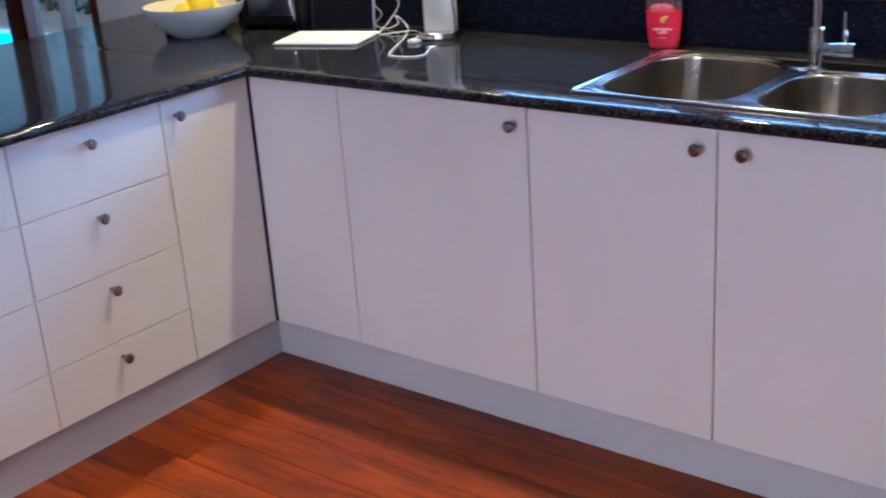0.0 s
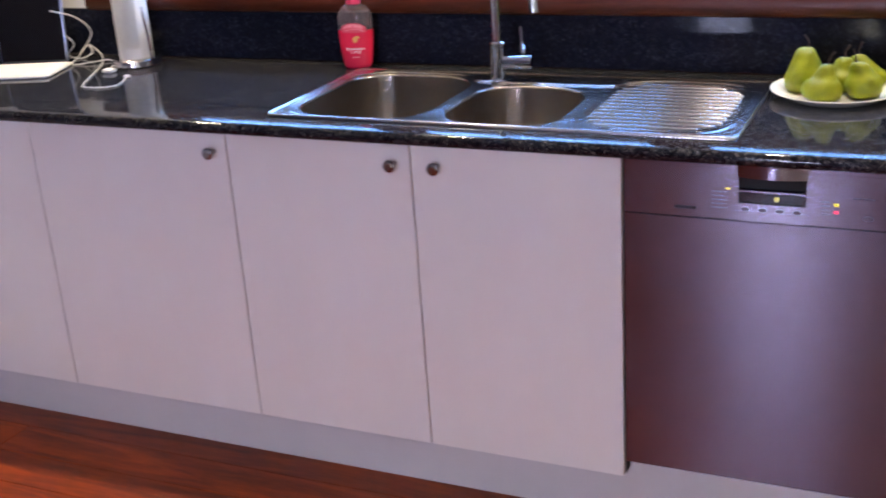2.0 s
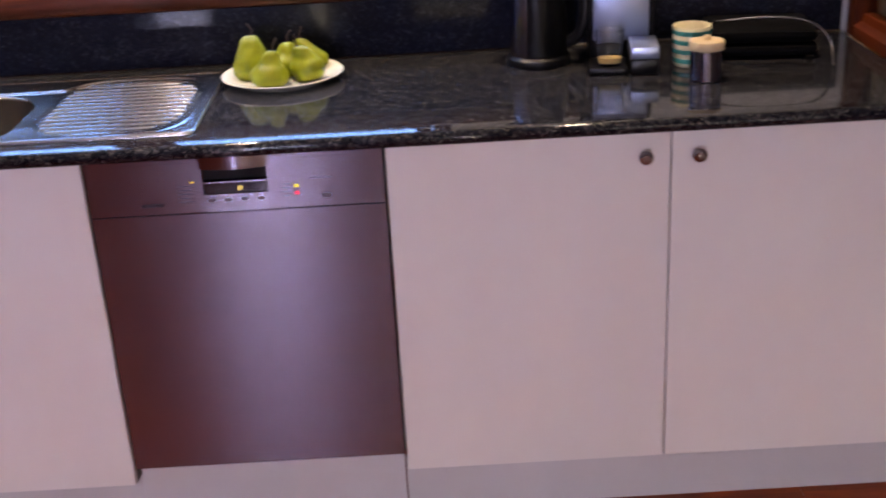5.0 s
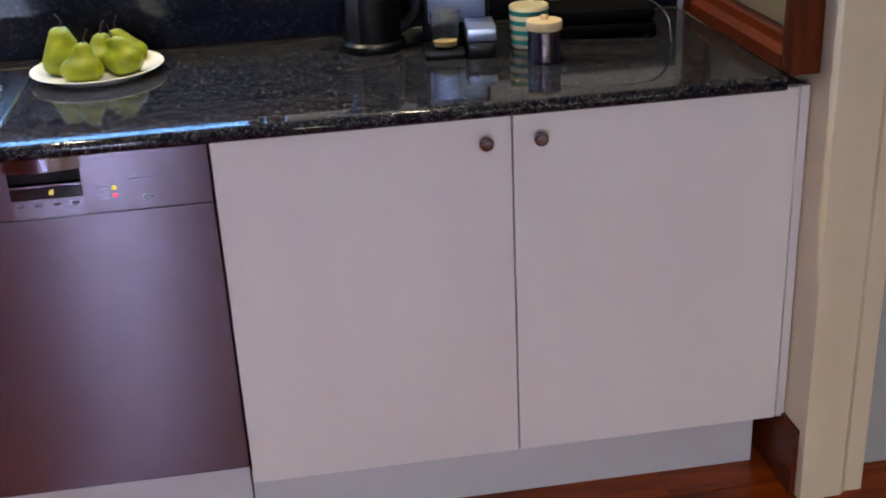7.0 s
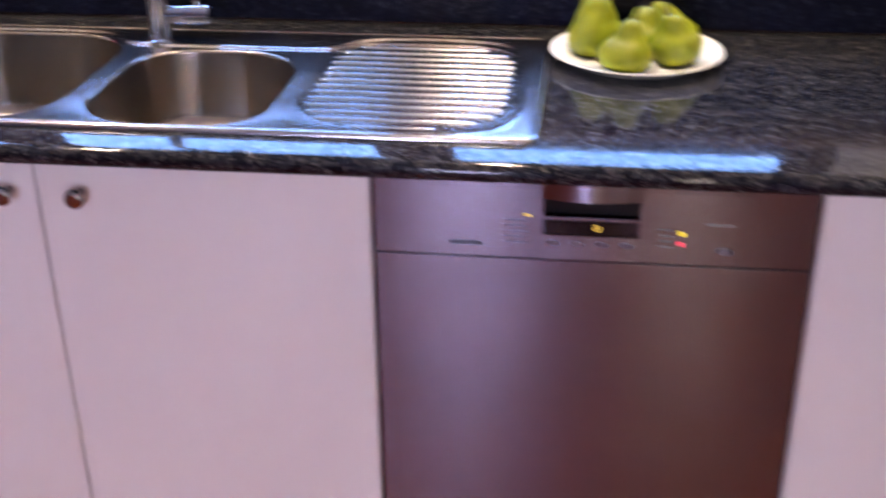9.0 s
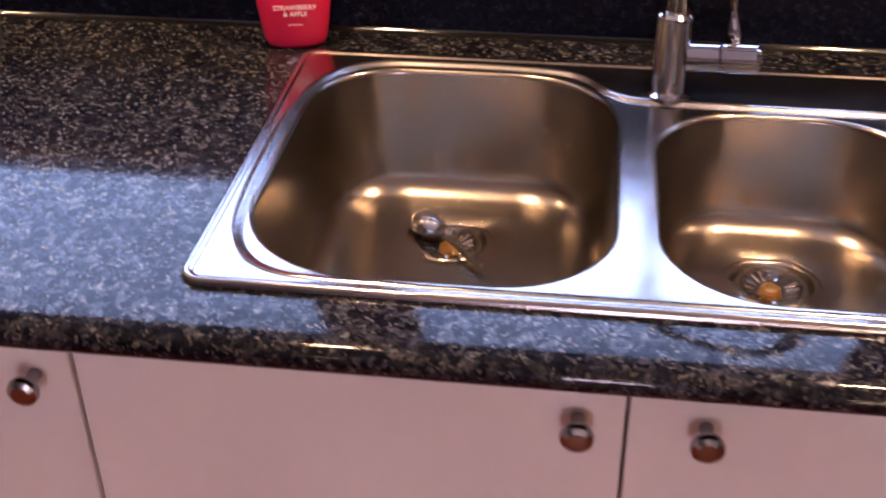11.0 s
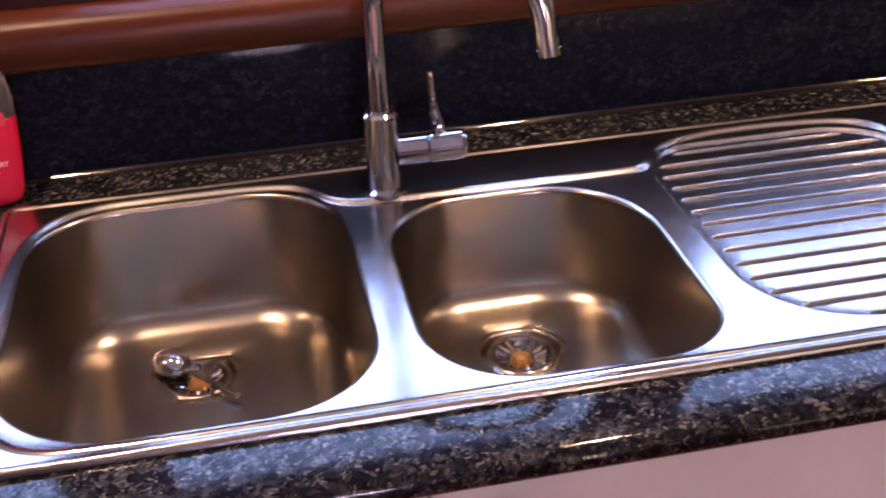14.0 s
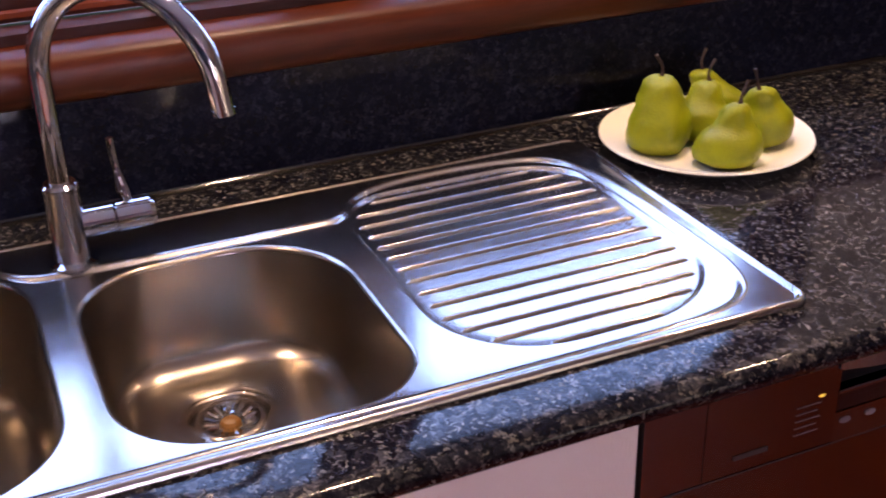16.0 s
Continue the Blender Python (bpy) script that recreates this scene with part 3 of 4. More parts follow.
def drawer_unit(y0, y1, label, fronts, knob_y):
    c = thing("drawer_cabinet" if len(fronts) > 1 else "base_cabinet", (0, 0, 0), label, "cabinet", "base cabinets of the breakfast bar")
    part("body", box(-0.58, -TH - 0.002, y0 + 0.001, y1 - 0.001, 0.1415, 0.920), CARCASS, c, smooth=0)
    for a, b in fronts:
        d = part("drawer_front" if len(fronts) > 1 else "door", box(-TH, 0.0, y0 + 0.0017, y1 - 0.0017, a + 0.0014, b - 0.0014, 0.0012, 1), LAMINATE, c)
        knob((0.0, knob_y, ((a + b) / 2 + (0.053 if a > 0.2 else 0.036) if a < 0.7 else 0.864) if len(fronts) > 1 else 0.866), d, "x")
    return c


FRONTS = [(DZ0, 0.309), (0.309, 0.507), (0.507, 0.713), (0.713, 0.9195)]
drawer_unit(-0.328, -0.006, "cream white laminate corner cabinet with one door", [(DZ0, DZ1)], -0.282)
drawer_unit(-0.802, -0.329, "white laminate cabinet with four knobbed drawers", FRONTS, -0.577)
drawer_unit(-1.276, -0.803, "white laminate cabinet with four knobbed drawers", FRONTS, -1.050)
drawer_unit(-2.25, -1.277, "white laminate end cabinet of the breakfast bar", [(DZ0, DZ1)], -1.35)
tagged(part("bar_back_panel", box(-0.62, -0.582, -2.25, -0.005, 0.0, 0.920, 0.002), LAMINATE), "white laminate back panel of the breakfast bar", "panel")
bm = box(-0.05, 1.955, 0.048, 0.064, 0.0, 0.1405, 0.001, 1)
tagged(part("kickboard", bm, KICK), "pale grey kickboard under the sink cabinets", "kickboard", "kickboards")
tagged(part("kickboard", box(1.957, 2.562, 0.030, 0.046, 0.0, 0.176, 0.001, 1), KICK), "pale grey kickboard under the dishwasher", "kickboard", "kickboards")
tagged(part("kickboard", box(2.564, 3.715, 0.048, 0.064, 0.0, 0.1405, 0.001, 1), KICK), "pale grey kickboard under the end cabinets", "kickboard", "kickboards")
tagged(part("kickboard", box(-0.064, -0.050, -2.25, 0.064, 0.0, 0.1405, 0.001, 1), KICK), "pale grey kickboard under the breakfast bar", "kickboard", "kickboards")


# ---- dishwasher ----
def dishwasher():
    d = thing("dishwasher", (2.260, 0, 0.18), "brushed stainless steel dishwasher with display panel", "dishwasher")
    w = 0.3065
    part("body", box(-w, w, 0.022, 0.57, 0.0, 0.738), BLACK, d, smooth=0)
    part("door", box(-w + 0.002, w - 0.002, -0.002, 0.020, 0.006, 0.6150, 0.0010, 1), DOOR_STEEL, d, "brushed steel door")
    p0, p1 = 0.616, 0.7385
    hx0, hx1 = -0.066, 0.066
    panel = part("control_panel", box(hx0, hx1, -0.002, 0.020, p0, 0.654), FASCIA, d, "steel control panel", smooth=0)
    for a, b, u, v in ((-w + 0.002, hx0, -0.232, hx0), (hx1, w - 0.002, hx1, 0.226)):
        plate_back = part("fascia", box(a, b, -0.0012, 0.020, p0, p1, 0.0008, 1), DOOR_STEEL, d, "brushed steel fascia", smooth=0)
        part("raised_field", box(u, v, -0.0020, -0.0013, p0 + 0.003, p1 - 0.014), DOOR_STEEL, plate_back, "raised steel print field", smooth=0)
    # recessed grip under a curved lip
    part("grip_recess", box(hx0, hx1, 0.010, 0.020, 0.682, 0.712), BLACK, panel, "dark grip recess", smooth=0)
    lip = [(-0.070 + 0.14 * k / 12, -0.004 - 0.012 * math.sin(math.pi * k / 12)) for k in range(13)]
    bm = bmesh.new()
    loops = []
    for z in (0.710, 0.7380):
        loops.append([(x, y, z) for x, y in lip] + [(x, 0.018, z) for x, _ in lip[::-1]])
    bm, rings = loft(loops, bm)
    bm.faces.new(rings[0][::-1])
    bm.faces.new(rings[1])
    part("grip_lip", bm, FASCIA, panel, "curved steel lip")
    part("trim_bar", box(hx0, hx1, -0.0035, 0.014, 0.6775, 0.6825, 0.001, 1), FASCIA, panel)
    part("display", box(hx0 + 0.001, hx1 - 0.001, -0.001, 0.014, 0.6545, 0.677, 0.001, 1), SCREEN, panel, "black display window")
    digit = bmesh.new()
    for a, b, c, e in ((-0.003, 0.003, 0.6625, 0.6635), (-0.003, 0.003, 0.6658, 0.6668), (-0.003, 0.003, 0.669, 0.670), (-0.0036, -0.0026, 0.6625, 0.6668), (0.0026, 0.0036, 0.6658, 0.670)):
        box(a + 0.009, b + 0.009, -0.0022, -0.0012, c, e, bm=digit)
    part("digit", digit, glow_mat("amber_digit", (1.0, 0.72, 0.10), 0.6), panel, "amber lit digit", smooth=0)
    ink = mat("grey_print", (0.16, 0.14, 0.17), 0.5)
    dark = mat("black_print", (0.02, 0.02, 0.025), 0.4)
    part("name_plate", box(-0.196, -0.152, -0.0034, -0.0021, 0.634, 0.640, 0.0005, 1), dark, panel, "small dark name plate")
    for k in range(5):
        part("print_line", box(-0.120, -0.088 - 0.004 * (k % 2), -0.0028, -0.0021, 0.641 + 0.0085 * k, 0.6418 + 0.0085 * k), ink, panel, smooth=0)
    for k in range(4):
        part("print_line", box(0.094, 0.112, -0.0028, -0.0021, 0.643 + 0.0085 * k, 0.6438 + 0.0085 * k), ink, panel, smooth=0)
    part("print_line", box(0.155, 0.195, -0.0028, -0.0021, 0.679, 0.6798), ink, panel, smooth=0)
    for k in range(4):
        bm = lathe([(0, 0), (0.0075, 0), (0.007, 0.0015), (0, 0.002)], 18, (-0.052 + 0.034 * k, -0.002, 0.642), None, Matrix.Rotation(radians(90), 4, "X"), (1, 0.5))
        part("button", bm, ink, panel)
    for x in (0.184,):
        part("button", lathe([(0, 0), (0.010, 0), (0.0095, 0.0025), (0, 0.003)], 18, (x, -0.002, 0.640), None, Matrix.Rotation(radians(90), 4, "X"), (1, 0.5)), ink, panel)
    for z, col in ((0.664, (1.0, 0.75, 0.05)), (0.6485, (1.0, 0.05, 0.10))):
        part("indicator", lathe([(0, 0), (0.0034, 0), (0.003, 0.0015), (0, 0.002)], 12, (0.124, -0.0021, z), None, Matrix.Rotation(radians(90), 4, "X"), (1.3, 1)), glow_mat("indicator_glow", col, 0.8), panel, "small lit indicator")
    for x, z in ((-0.088, 0.683),):
        part("indicator", lathe([(0, 0), (0.003, 0), (0, 0.002)], 10, (x, -0.0021, z), None, Matrix.Rotation(radians(90), 4, "X"), (1.6, 0.7)), glow_mat("indicator_glow", (1.0, 0.7, 0.1), 0.5), panel, "small lit indicator")


dishwasher()


# ---- sink ----
def smooth_loop(points, rounds=3):
    for _ in range(rounds):
        out = []
        for a, b in zip(points, points[1:] + points[:1]):
            out += [(0.75 * a[0] + 0.25 * b[0], 0.75 * a[1] + 0.25 * b[1]), (0.25 * a[0] + 0.75 * b[0], 0.25 * a[1] + 0.75 * b[1])]
        points = out
    return points


def inset(points, d):
    out = []
    n = len(points)
    for k in range(n):
        a, b, c = Vector(points[k - 1]), Vector(points[k]), Vector(points[(k + 1) % n])
        t = (c - a).normalized()
        out.append((b.x - t.y * d, b.y + t.x * d))
    return out


def fill(bm, loops):
    """A flat sheet between an outer ring of vertices and its holes."""
    edges = []
    for ring in loops:
        for a, b in zip(ring, ring[1:] + ring[:1]):
            edges.append(bm.edges.get((a, b)) or bm.edges.new((a, b)))
    bmesh.ops.triangle_fill(bm, use_beauty=True, use_dissolve=False, edges=edges)


TARNISH = mat("tarnished_brass", (0.36, 0.17, 0.05), 0.35, 0.7, vary=0.2, scale=60)


def sink():
    s = thing("kitchen_sink", (0, 0, 0), "stainless steel double bowl sink with ribbed drainer", "sink")
    cx, cy, hx, hy = (SX0 + SX1) / 2, (SY0 + SY1) / 2, (SX1 - SX0) / 2, (SY1 - SY0) / 2
    top, low = 0.9575, 0.9525
    bm = bmesh.new()
    rim = [[(x, y, z) for x, y in rounded(cx, cy, hx - i, hy - i, [0.022 - i] * 4, 6)] for i, z in ((0.0, 0.9525), (0.0006, 0.9555), (0.0020, 0.9578), (0.0040, 0.9589), (0.0060, 0.9590), (0.0080, 0.9582), (0.0098, 0.9570), (0.0115, top - 0.0012), (0.0130, top - 0.0012))]
    bm, rings = loft(rim, bm)
    # pressed step: round the bowls, in front of the tap ledge and round the drainer
    step = [(1.0715, 0.30), (1.0715, 0.19), (1.082, 0.105), (1.125, 0.057), (1.20, 0.0505), (1.40, 0.0505), (1.62, 0.0505), (1.95, 0.0505), (2.06, 0.052), (2.125, 0.070), (2.154, 0.125), (2.157, 0.22), (2.153, 0.40), (2.125, 0.500), (2.03, 0.522), (1.90, 0.522), (1.830, 0.495), (1.806, 0.446), (1.775, 0.444), (1.62, 0.446), (1.482, 0.448), (1.440, 0.456), (1.405, 0.510), (1.340, 0.523), (1.24, 0.524), (1.135, 0.521), (1.078, 0.450)]
    loop = smooth_loop(step, 3)
    levels = [(-0.0015, top - 0.0012), (0.0, top - 0.0012), (0.002, top - 0.0003), (0.0045, top - 0.0007), (0.0070, low + 0.0028), (0.0095, low + 0.0012), (0.0115, low + 0.0002), (0.0125, low)]
    srings = []
    area = sum(a[0] * b[1] - b[0] * a[1] for a, b in zip(loop, loop[1:] + loop[:1]))
    sgn = 1 if area > 0 else -1
    for d, z in levels:
        srings.append([bm.verts.new((x, y, z)) for x, y in inset(loop, sgn * d)])
    for a, b in zip(srings, srings[1:]):
        n = len(a)
        for k in range(n):
            bm.faces.new((a[k], a[(k + 1) % n], b[(k + 1) % n], b[k]))
    fill(bm, [rings[-1], srings[0]])
    bowls = [(1.266, 0.2865, 0.1805, 0.2225, [0.122, 0.108, 0.125, 0.112]), (1.6275, 0.2480, 0.1485, 0.1830, [0.125, 0.100, 0.108, 0.082])]
    holes = []
    for bx, by, bhx, bhy, rad in bowls:
        holes.append([bm.verts.new((x, y, low)) for x, y in rounded(bx, by, bhx, bhy, rad, 10)])
    dc = (1.974, 0.287, 0.166, 0.2085, [0.100, 0.080, 0.120, 0.135])
    holes.append([bm.verts.new((x, y, low)) for x, y in rounded(*dc, 10)])
    fill(bm, [srings[-1], *holes])
    bmesh.ops.remove_doubles(bm, verts=bm.verts[:], dist=1e-5)
    part("deck", bm, STEEL, s, smooth=30)
    for bx, by, bhx, bhy, rad in bowls:
        fl, fil = (0.789, 0.038) if bx < 1.4 else (0.812, 0.032)
        loops = []

        def ring(i, z, r_add=0.0):
            loops.append([(x, y, z) for x, y in rounded(bx, by, bhx - i, bhy - i, [max(0.01, r - i + r_add) for r in rad], 10)])

        for a in range(0, 91, 15):
            ring(0.006 * math.sin(radians(a)), low - 0.006 * (1 - math.cos(radians(a))))
        ring(0.008, 0.885)
        ring(0.010, fl + fil)
        for a in range(10, 91, 10):
            ring(0.010 + fil * (1 - math.cos(radians(a))), fl + fil * (1 - math.sin(radians(a))))
        last = loops[-1]
        dx, dy = (1.254, 0.394) if bx < 1.4 else (1.620, 0.314)
        fr = 0.052 if bx < 1.4 else 0.055
        for f, z in [((1 - k / 8) ** 2, fl - 0.006 * math.sin(math.pi * k / 16) ** 2) for k in range(1, 9)]:
            loops.append([(dx + f * (p[0] - dx) + (1 - f) * fr * math.cos(math.atan2(p[1] - dy, p[0] - dx)), dy + f * (p[1] - dy) + (1 - f) * fr * math.sin(math.atan2(p[1] - dy, p[0] - dx)), z) for p in last])
        for r, z in ((fr - 0.001, fl - 0.0078), (fr - 0.005, fl - 0.0078), (fr - 0.007, fl - 0.0060), (0.048, fl - 0.0060), (0.0455, fl - 0.0085), (0.043, fl - 0.020), (0.036, fl - 0.023)):
            loops.append([(dx + r * math.cos(math.atan2(p[1] - dy, p[0] - dx)), dy + r * math.sin(math.atan2(p[1] - dy, p[0] - dx)), z) for p in last])
        bm, rings = loft(loops)
        bowl = part("bowl", bm, BOWL_STEEL, s, "satin steel bowl", smooth=60)
        # strainer basket: dark cup with bright spokes round a brown centre
        bm = lathe([(0.0425, fl - 0.0130), (0.0400, fl - 0.0100), (0.0375, fl - 0.0088), (0.0345, fl - 0.0092), (0.0325, fl - 0.0125), (0.0300, fl - 0.0165), (0.012, fl - 0.020), (0, fl - 0.020)], 28, (dx, dy, 0))
        basket = part("strainer", bm, BOWL_STEEL, bowl, "steel strainer basket")
        for k in range(16):
            a = 2 * math.pi * k / 16
            m = Matrix.Translation((dx, dy, fl)) @ Matrix.Rotation(a, 4, "Z")
            sl = tube([(0.0295, 0, -0.0095), (0.0270, 0, -0.0110), (0.0165, 0, -0.0140)], [0.0024, 0.0027, 0.0019], 6)
            bmesh.ops.transform(sl, matrix=m, verts=sl.verts[:])
            part("spoke", sl, CHROME, bowl)
        part("post", lathe([(0.0125, fl - 0.0195), (0.0118, fl - 0.0140), (0.0090, fl - 0.0110), (0.0045, fl - 0.0098), (0, fl - 0.0096)], 18, (dx, dy, 0)), TARNISH, bowl, "tarnished brown centre knob")
    # drainer tray and ribs
    loops = []
    bx, by, bhx, bhy, rad = dc
    for i, z in ((0, low), (0.002, low - 0.0008), (0.005, low - 0.0032), (0.008, low - 0.0040), (0.03, low - 0.0042)):
        loops.append([(x, y, z) for x, y in rounded(bx, by, bhx - i, bhy - i, [r - i for r in rad], 10)])
    bm, rings = loft(loops)
    bm.faces.new(rings[-1])
    tray = part("drainer", bm, STEEL, s, "ribbed steel drainer", smooth=40)
    outline = rounded(bx, by, bhx - 0.012, bhy - 0.008, [r - 0.01 for r in rad], 10)
    for k in range(14):
        y = 0.478 - 0.0298 * k
        xs = []
        for a, b in zip(outline, outline[1:] + outline[:1]):
            if (a[1] - y) * (b[1] - y) < 0:
                xs.append(a[0] + (b[0] - a[0]) * (y - a[1]) / (b[1] - a[1]))
        if len(xs) < 2:
            continue
        x0, x1 = min(xs), max(xs)
        n, bm, rows = 10, bmesh.new(), []
        for x, h in ((x0, 0.0), (x0 + 0.003, 0.0024), (x0 + 0.007, 0.0032), (x1 - 0.007, 0.0032), (x1 - 0.003, 0.0024), (x1, 0.0)):
            rows.append([bm.verts.new((x, y + 0.0034 * u, low - 0.0043 + h * (1 - u * u) ** 0.5)) for u in [-1 + 2 * j / 8 for j in range(9)]])
        for a, b in zip(rows, rows[1:]):
            for j in range(8):
                bm.faces.new((a[j], a[j + 1], b[j + 1], b[j]))
        part("rib", bm, STEEL, tray, smooth=60)
    return s


sink()


# ---- mixer tap ----
def tap():
    t = thing("mixer_tap", (1.497, 0.466, 0.9572), "chrome gooseneck mixer tap with side lever", "tap")
    part("base", lathe([(0, 0), (0.0275, 0), (0.0275, 0.003), (0.0200, 0.006), (0.0195, 0.088), (0.0208, 0.091), (0.0208, 0.095), (0.017, 0.098), (0, 0.098)], 32), CHROME, t)
    r, h = 0.1060, 0.215
    d = Vector((0.150, -0.142, 0)).normalized()
    pts = [Vector((0, 0, 0.096)), Vector((0, 0, 0.14)), Vector((0, 0, h - 0.02))]
    for a in range(0, 177, 8):
        pts.append(Vector((0, 0, h)) + d * (r - r * math.cos(radians(a))) + Vector((0, 0, r * math.sin(radians(a)))))
    last = (pts[-1] - pts[-2]).normalized()
    for k in range(1, 3):
        pts.append(pts[-1] + last * 0.010)
    spout = part("spout", tube(pts, 0.0121, 20), CHROME, t, smooth=60)
    tip = pts[-1]
    part("aerator", tube([tip - last * 0.002, tip + last * 0.004, tip + last * 0.0045], [0.0123, 0.0123, 0.0100], 20), CHROME, spout)
    hub = tube([(0.018, 0, 0.045), (0.052, -0.004, 0.047), (0.0535, -0.004, 0.047), (0.0555, -0.004, 0.047), (0.092, -0.008, 0.049), (0.095, -0.008, 0.049)], [0.0165, 0.0165, 0.0135, 0.0175, 0.0175, 0.0145], 24)
    hub = part("valve", hub, CHROME, t)
    part("lever", tube(curve_points([(0.070, 0.0, 0.062), (0.066, 0.006, 0.075), (0.063, 0.010, 0.100), (0.061, 0.012, 0.134)], 5), [0.0044 + 0.0036 * math.sin(math.pi * min(1, k / 9)) for k in range(16)], 12), CHROME, hub)


tap()


# ---- things on the worktop: plate of pears ----
TOP = 0.9522


def plate(at, radius):
    p = tagged(part("plate", lathe([(0, 0.004), (0.09, 0.004), (0.10, 0.0), (0.104, 0.0), (0.112, 0.006), (radius - 0.004, 0.017), (radius, 0.0195), (radius - 0.001, 0.0215), (radius - 0.006, 0.0205), (0.112, 0.0105), (0.098, 0.0075), (0, 0.007)], 64), CHINA, smooth=50), "round white china plate holding green pears", "plate")
    p.matrix_world = pose(*at)
    return p


PEAR = mat("pear_skin", (0.20, 0.225, 0.004), 0.42, vary=0.38, scale=34, bump=0.5, bump_scale=380, spec=0.32)
STEM = mat("pear_stem", (0.028, 0.012, 0.009), 0.7)


def pear(at, height, girth, tilt, heading, seed, neck=0.52, waist=0.06, bend=0.014):
    p = thing("pear", at, "green pear with brown stem on a white plate", "pear", "pears on the plate")
    p.matrix_world = pose(*at, 0, 0, heading) @ pose(0, 0, 0, tilt, 0, 0)
    rnd = random.Random(seed)
    prof = [(0, 0.010), (0.25, 0.003), (0.48, 0.0), (0.72, 0.03), (0.92, 0.12), (1.0, 0.26), (0.975, 0.40), (0.88, 0.52), (0.42 + 0.62 * neck, 0.62), (0.20 + 0.80 * neck, 0.72), (0.06 + 0.92 * neck, 0.82), (neck - 0.05, 0.90), (neck - 0.18, 0.955), (0.13, 0.975), (0, 0.945)]
    fine = []
    for k, (a, b) in enumerate(zip(prof, prof[1:])):
        fine += [a, ((a[0] + b[0]) / 2, (a[1] + b[1]) / 2)]
    fine.append(prof[-1])
    bm = lathe([(r * girth * (1 - waist * math.exp(-((z - 0.57) / 0.07) ** 2)), z * height) for r, z in fine], 44)
    for v in bm.verts:
        n = noise.noise(Vector((v.co.x * 22, v.co.y * 22, v.co.z * 17 + seed * 7.1))) * 0.0085 + noise.noise(Vector((v.co.x * 48, v.co.y * 48, v.co.z * 48 + seed))) * 0.0026 + noise.noise(Vector((v.co.x * 110, v.co.y * 110, v.co.z * 110 + seed))) * 0.0008
        lean = bend * (v.co.z / height) ** 2
        if v.co.z > 0.06 * height:
            d = Vector((v.co.x, v.co.y, 0))
            v.co += d.normalized() * n if d.length > 1e-5 else Vector()
            v.co.x += lean * math.sin(seed)
            v.co.y += lean * math.cos(seed)
    part("flesh", bm, PEAR, p, smooth=80)
    b = Vector((bend * 0.90 * math.sin(seed), bend * 0.90 * math.cos(seed), 0.95 * height))
    part("stem", tube(curve_points([b, b + Vector((0.002, 0.001, 0.014)), b + Vector((rnd.uniform(-0.010, 0.010), rnd.uniform(-0.006, 0.006), 0.030))], 4), [0.0034, 0.0028, 0.0019, 0.0018, 0.0017, 0.0017, 0.0019, 0.0022, 0.0026], 8), STEM, p, "dry brown stem")


PC = (2.325, 0.437)
plate((*PC, TOP), 0.143)
PZ = TOP + 0.0075
pear((PC[0] - 0.070, PC[1] + 0.004, PZ), 0.103, 0.0440, -2, 20, 1, 0.52, 0.06, 0.010)
pear((PC[0] - 0.020, PC[1] - 0.078, PZ), 0.085, 0.0430, -6, 330, 2, 0.40, 0.02, 0.012)
pear((PC[0] + 0.066, PC[1] - 0.032, PZ), 0.086, 0.0415, -9, 80, 5, 0.45, 0.04, 0.020)
pear((PC[0] + 0.004, PC[1] + 0.018, PZ), 0.080, 0.0385, 4, 140, 4, 0.46, 0.03, 0.010)
pear((PC[0] + 0.066, PC[1] + 0.062, PZ), 0.078, 0.0380, 12, 200, 8, 0.52, 0.03, 0.022)


# ---- things on the worktop: beside the sink ----
SOAP_RED = mat("red_hand_soap", (0.72, 0.020, 0.065), 0.22, vary=0.06, coat=0.6)
CLEAR = glass_mat("clear_bottle_plastic", (0.90, 0.76, 0.80), 0.06, 1.42, 0.93)
PINK = mat("pink_pump_plastic", (0.75, 0.06, 0.12), 0.3, vary=0.04)
PRINT_WHITE = mat("white_print", (0.85, 0.80, 0.78), 0.5, vary=0.02)
PRINT_GOLD = mat("gold_print", (0.62, 0.33, 0.06), 0.5, vary=0.2)
LABEL_RED = mat("red_label_film", (0.62, 0.045, 0.075), 0.3, vary=0.08, coat=0.4)
PRINT_PINK = mat("pale_pink_print", (0.80, 0.30, 0.32), 0.5, vary=0.1)


def writing(text, size, material, parent, m, name="writing"):
    curve = bpy.data.curves.new(name, "FONT")
    curve.body, curve.size, curve.align_x, curve.align_y, curve.extrude = text, size, "CENTER", "CENTER", 0.0003
    tmp = new("tmp_text", curve)
    me = bpy.data.meshes.new_from_object(tmp.evaluated_get(bpy.context.evaluated_depsgraph_get()))
    bpy.data.objects.remove(tmp)
    ob = new(name, me)
    me.materials.clear()
    me.materials.append(material)
    ob.parent = parent
    ob.matrix_local = m
    return ob


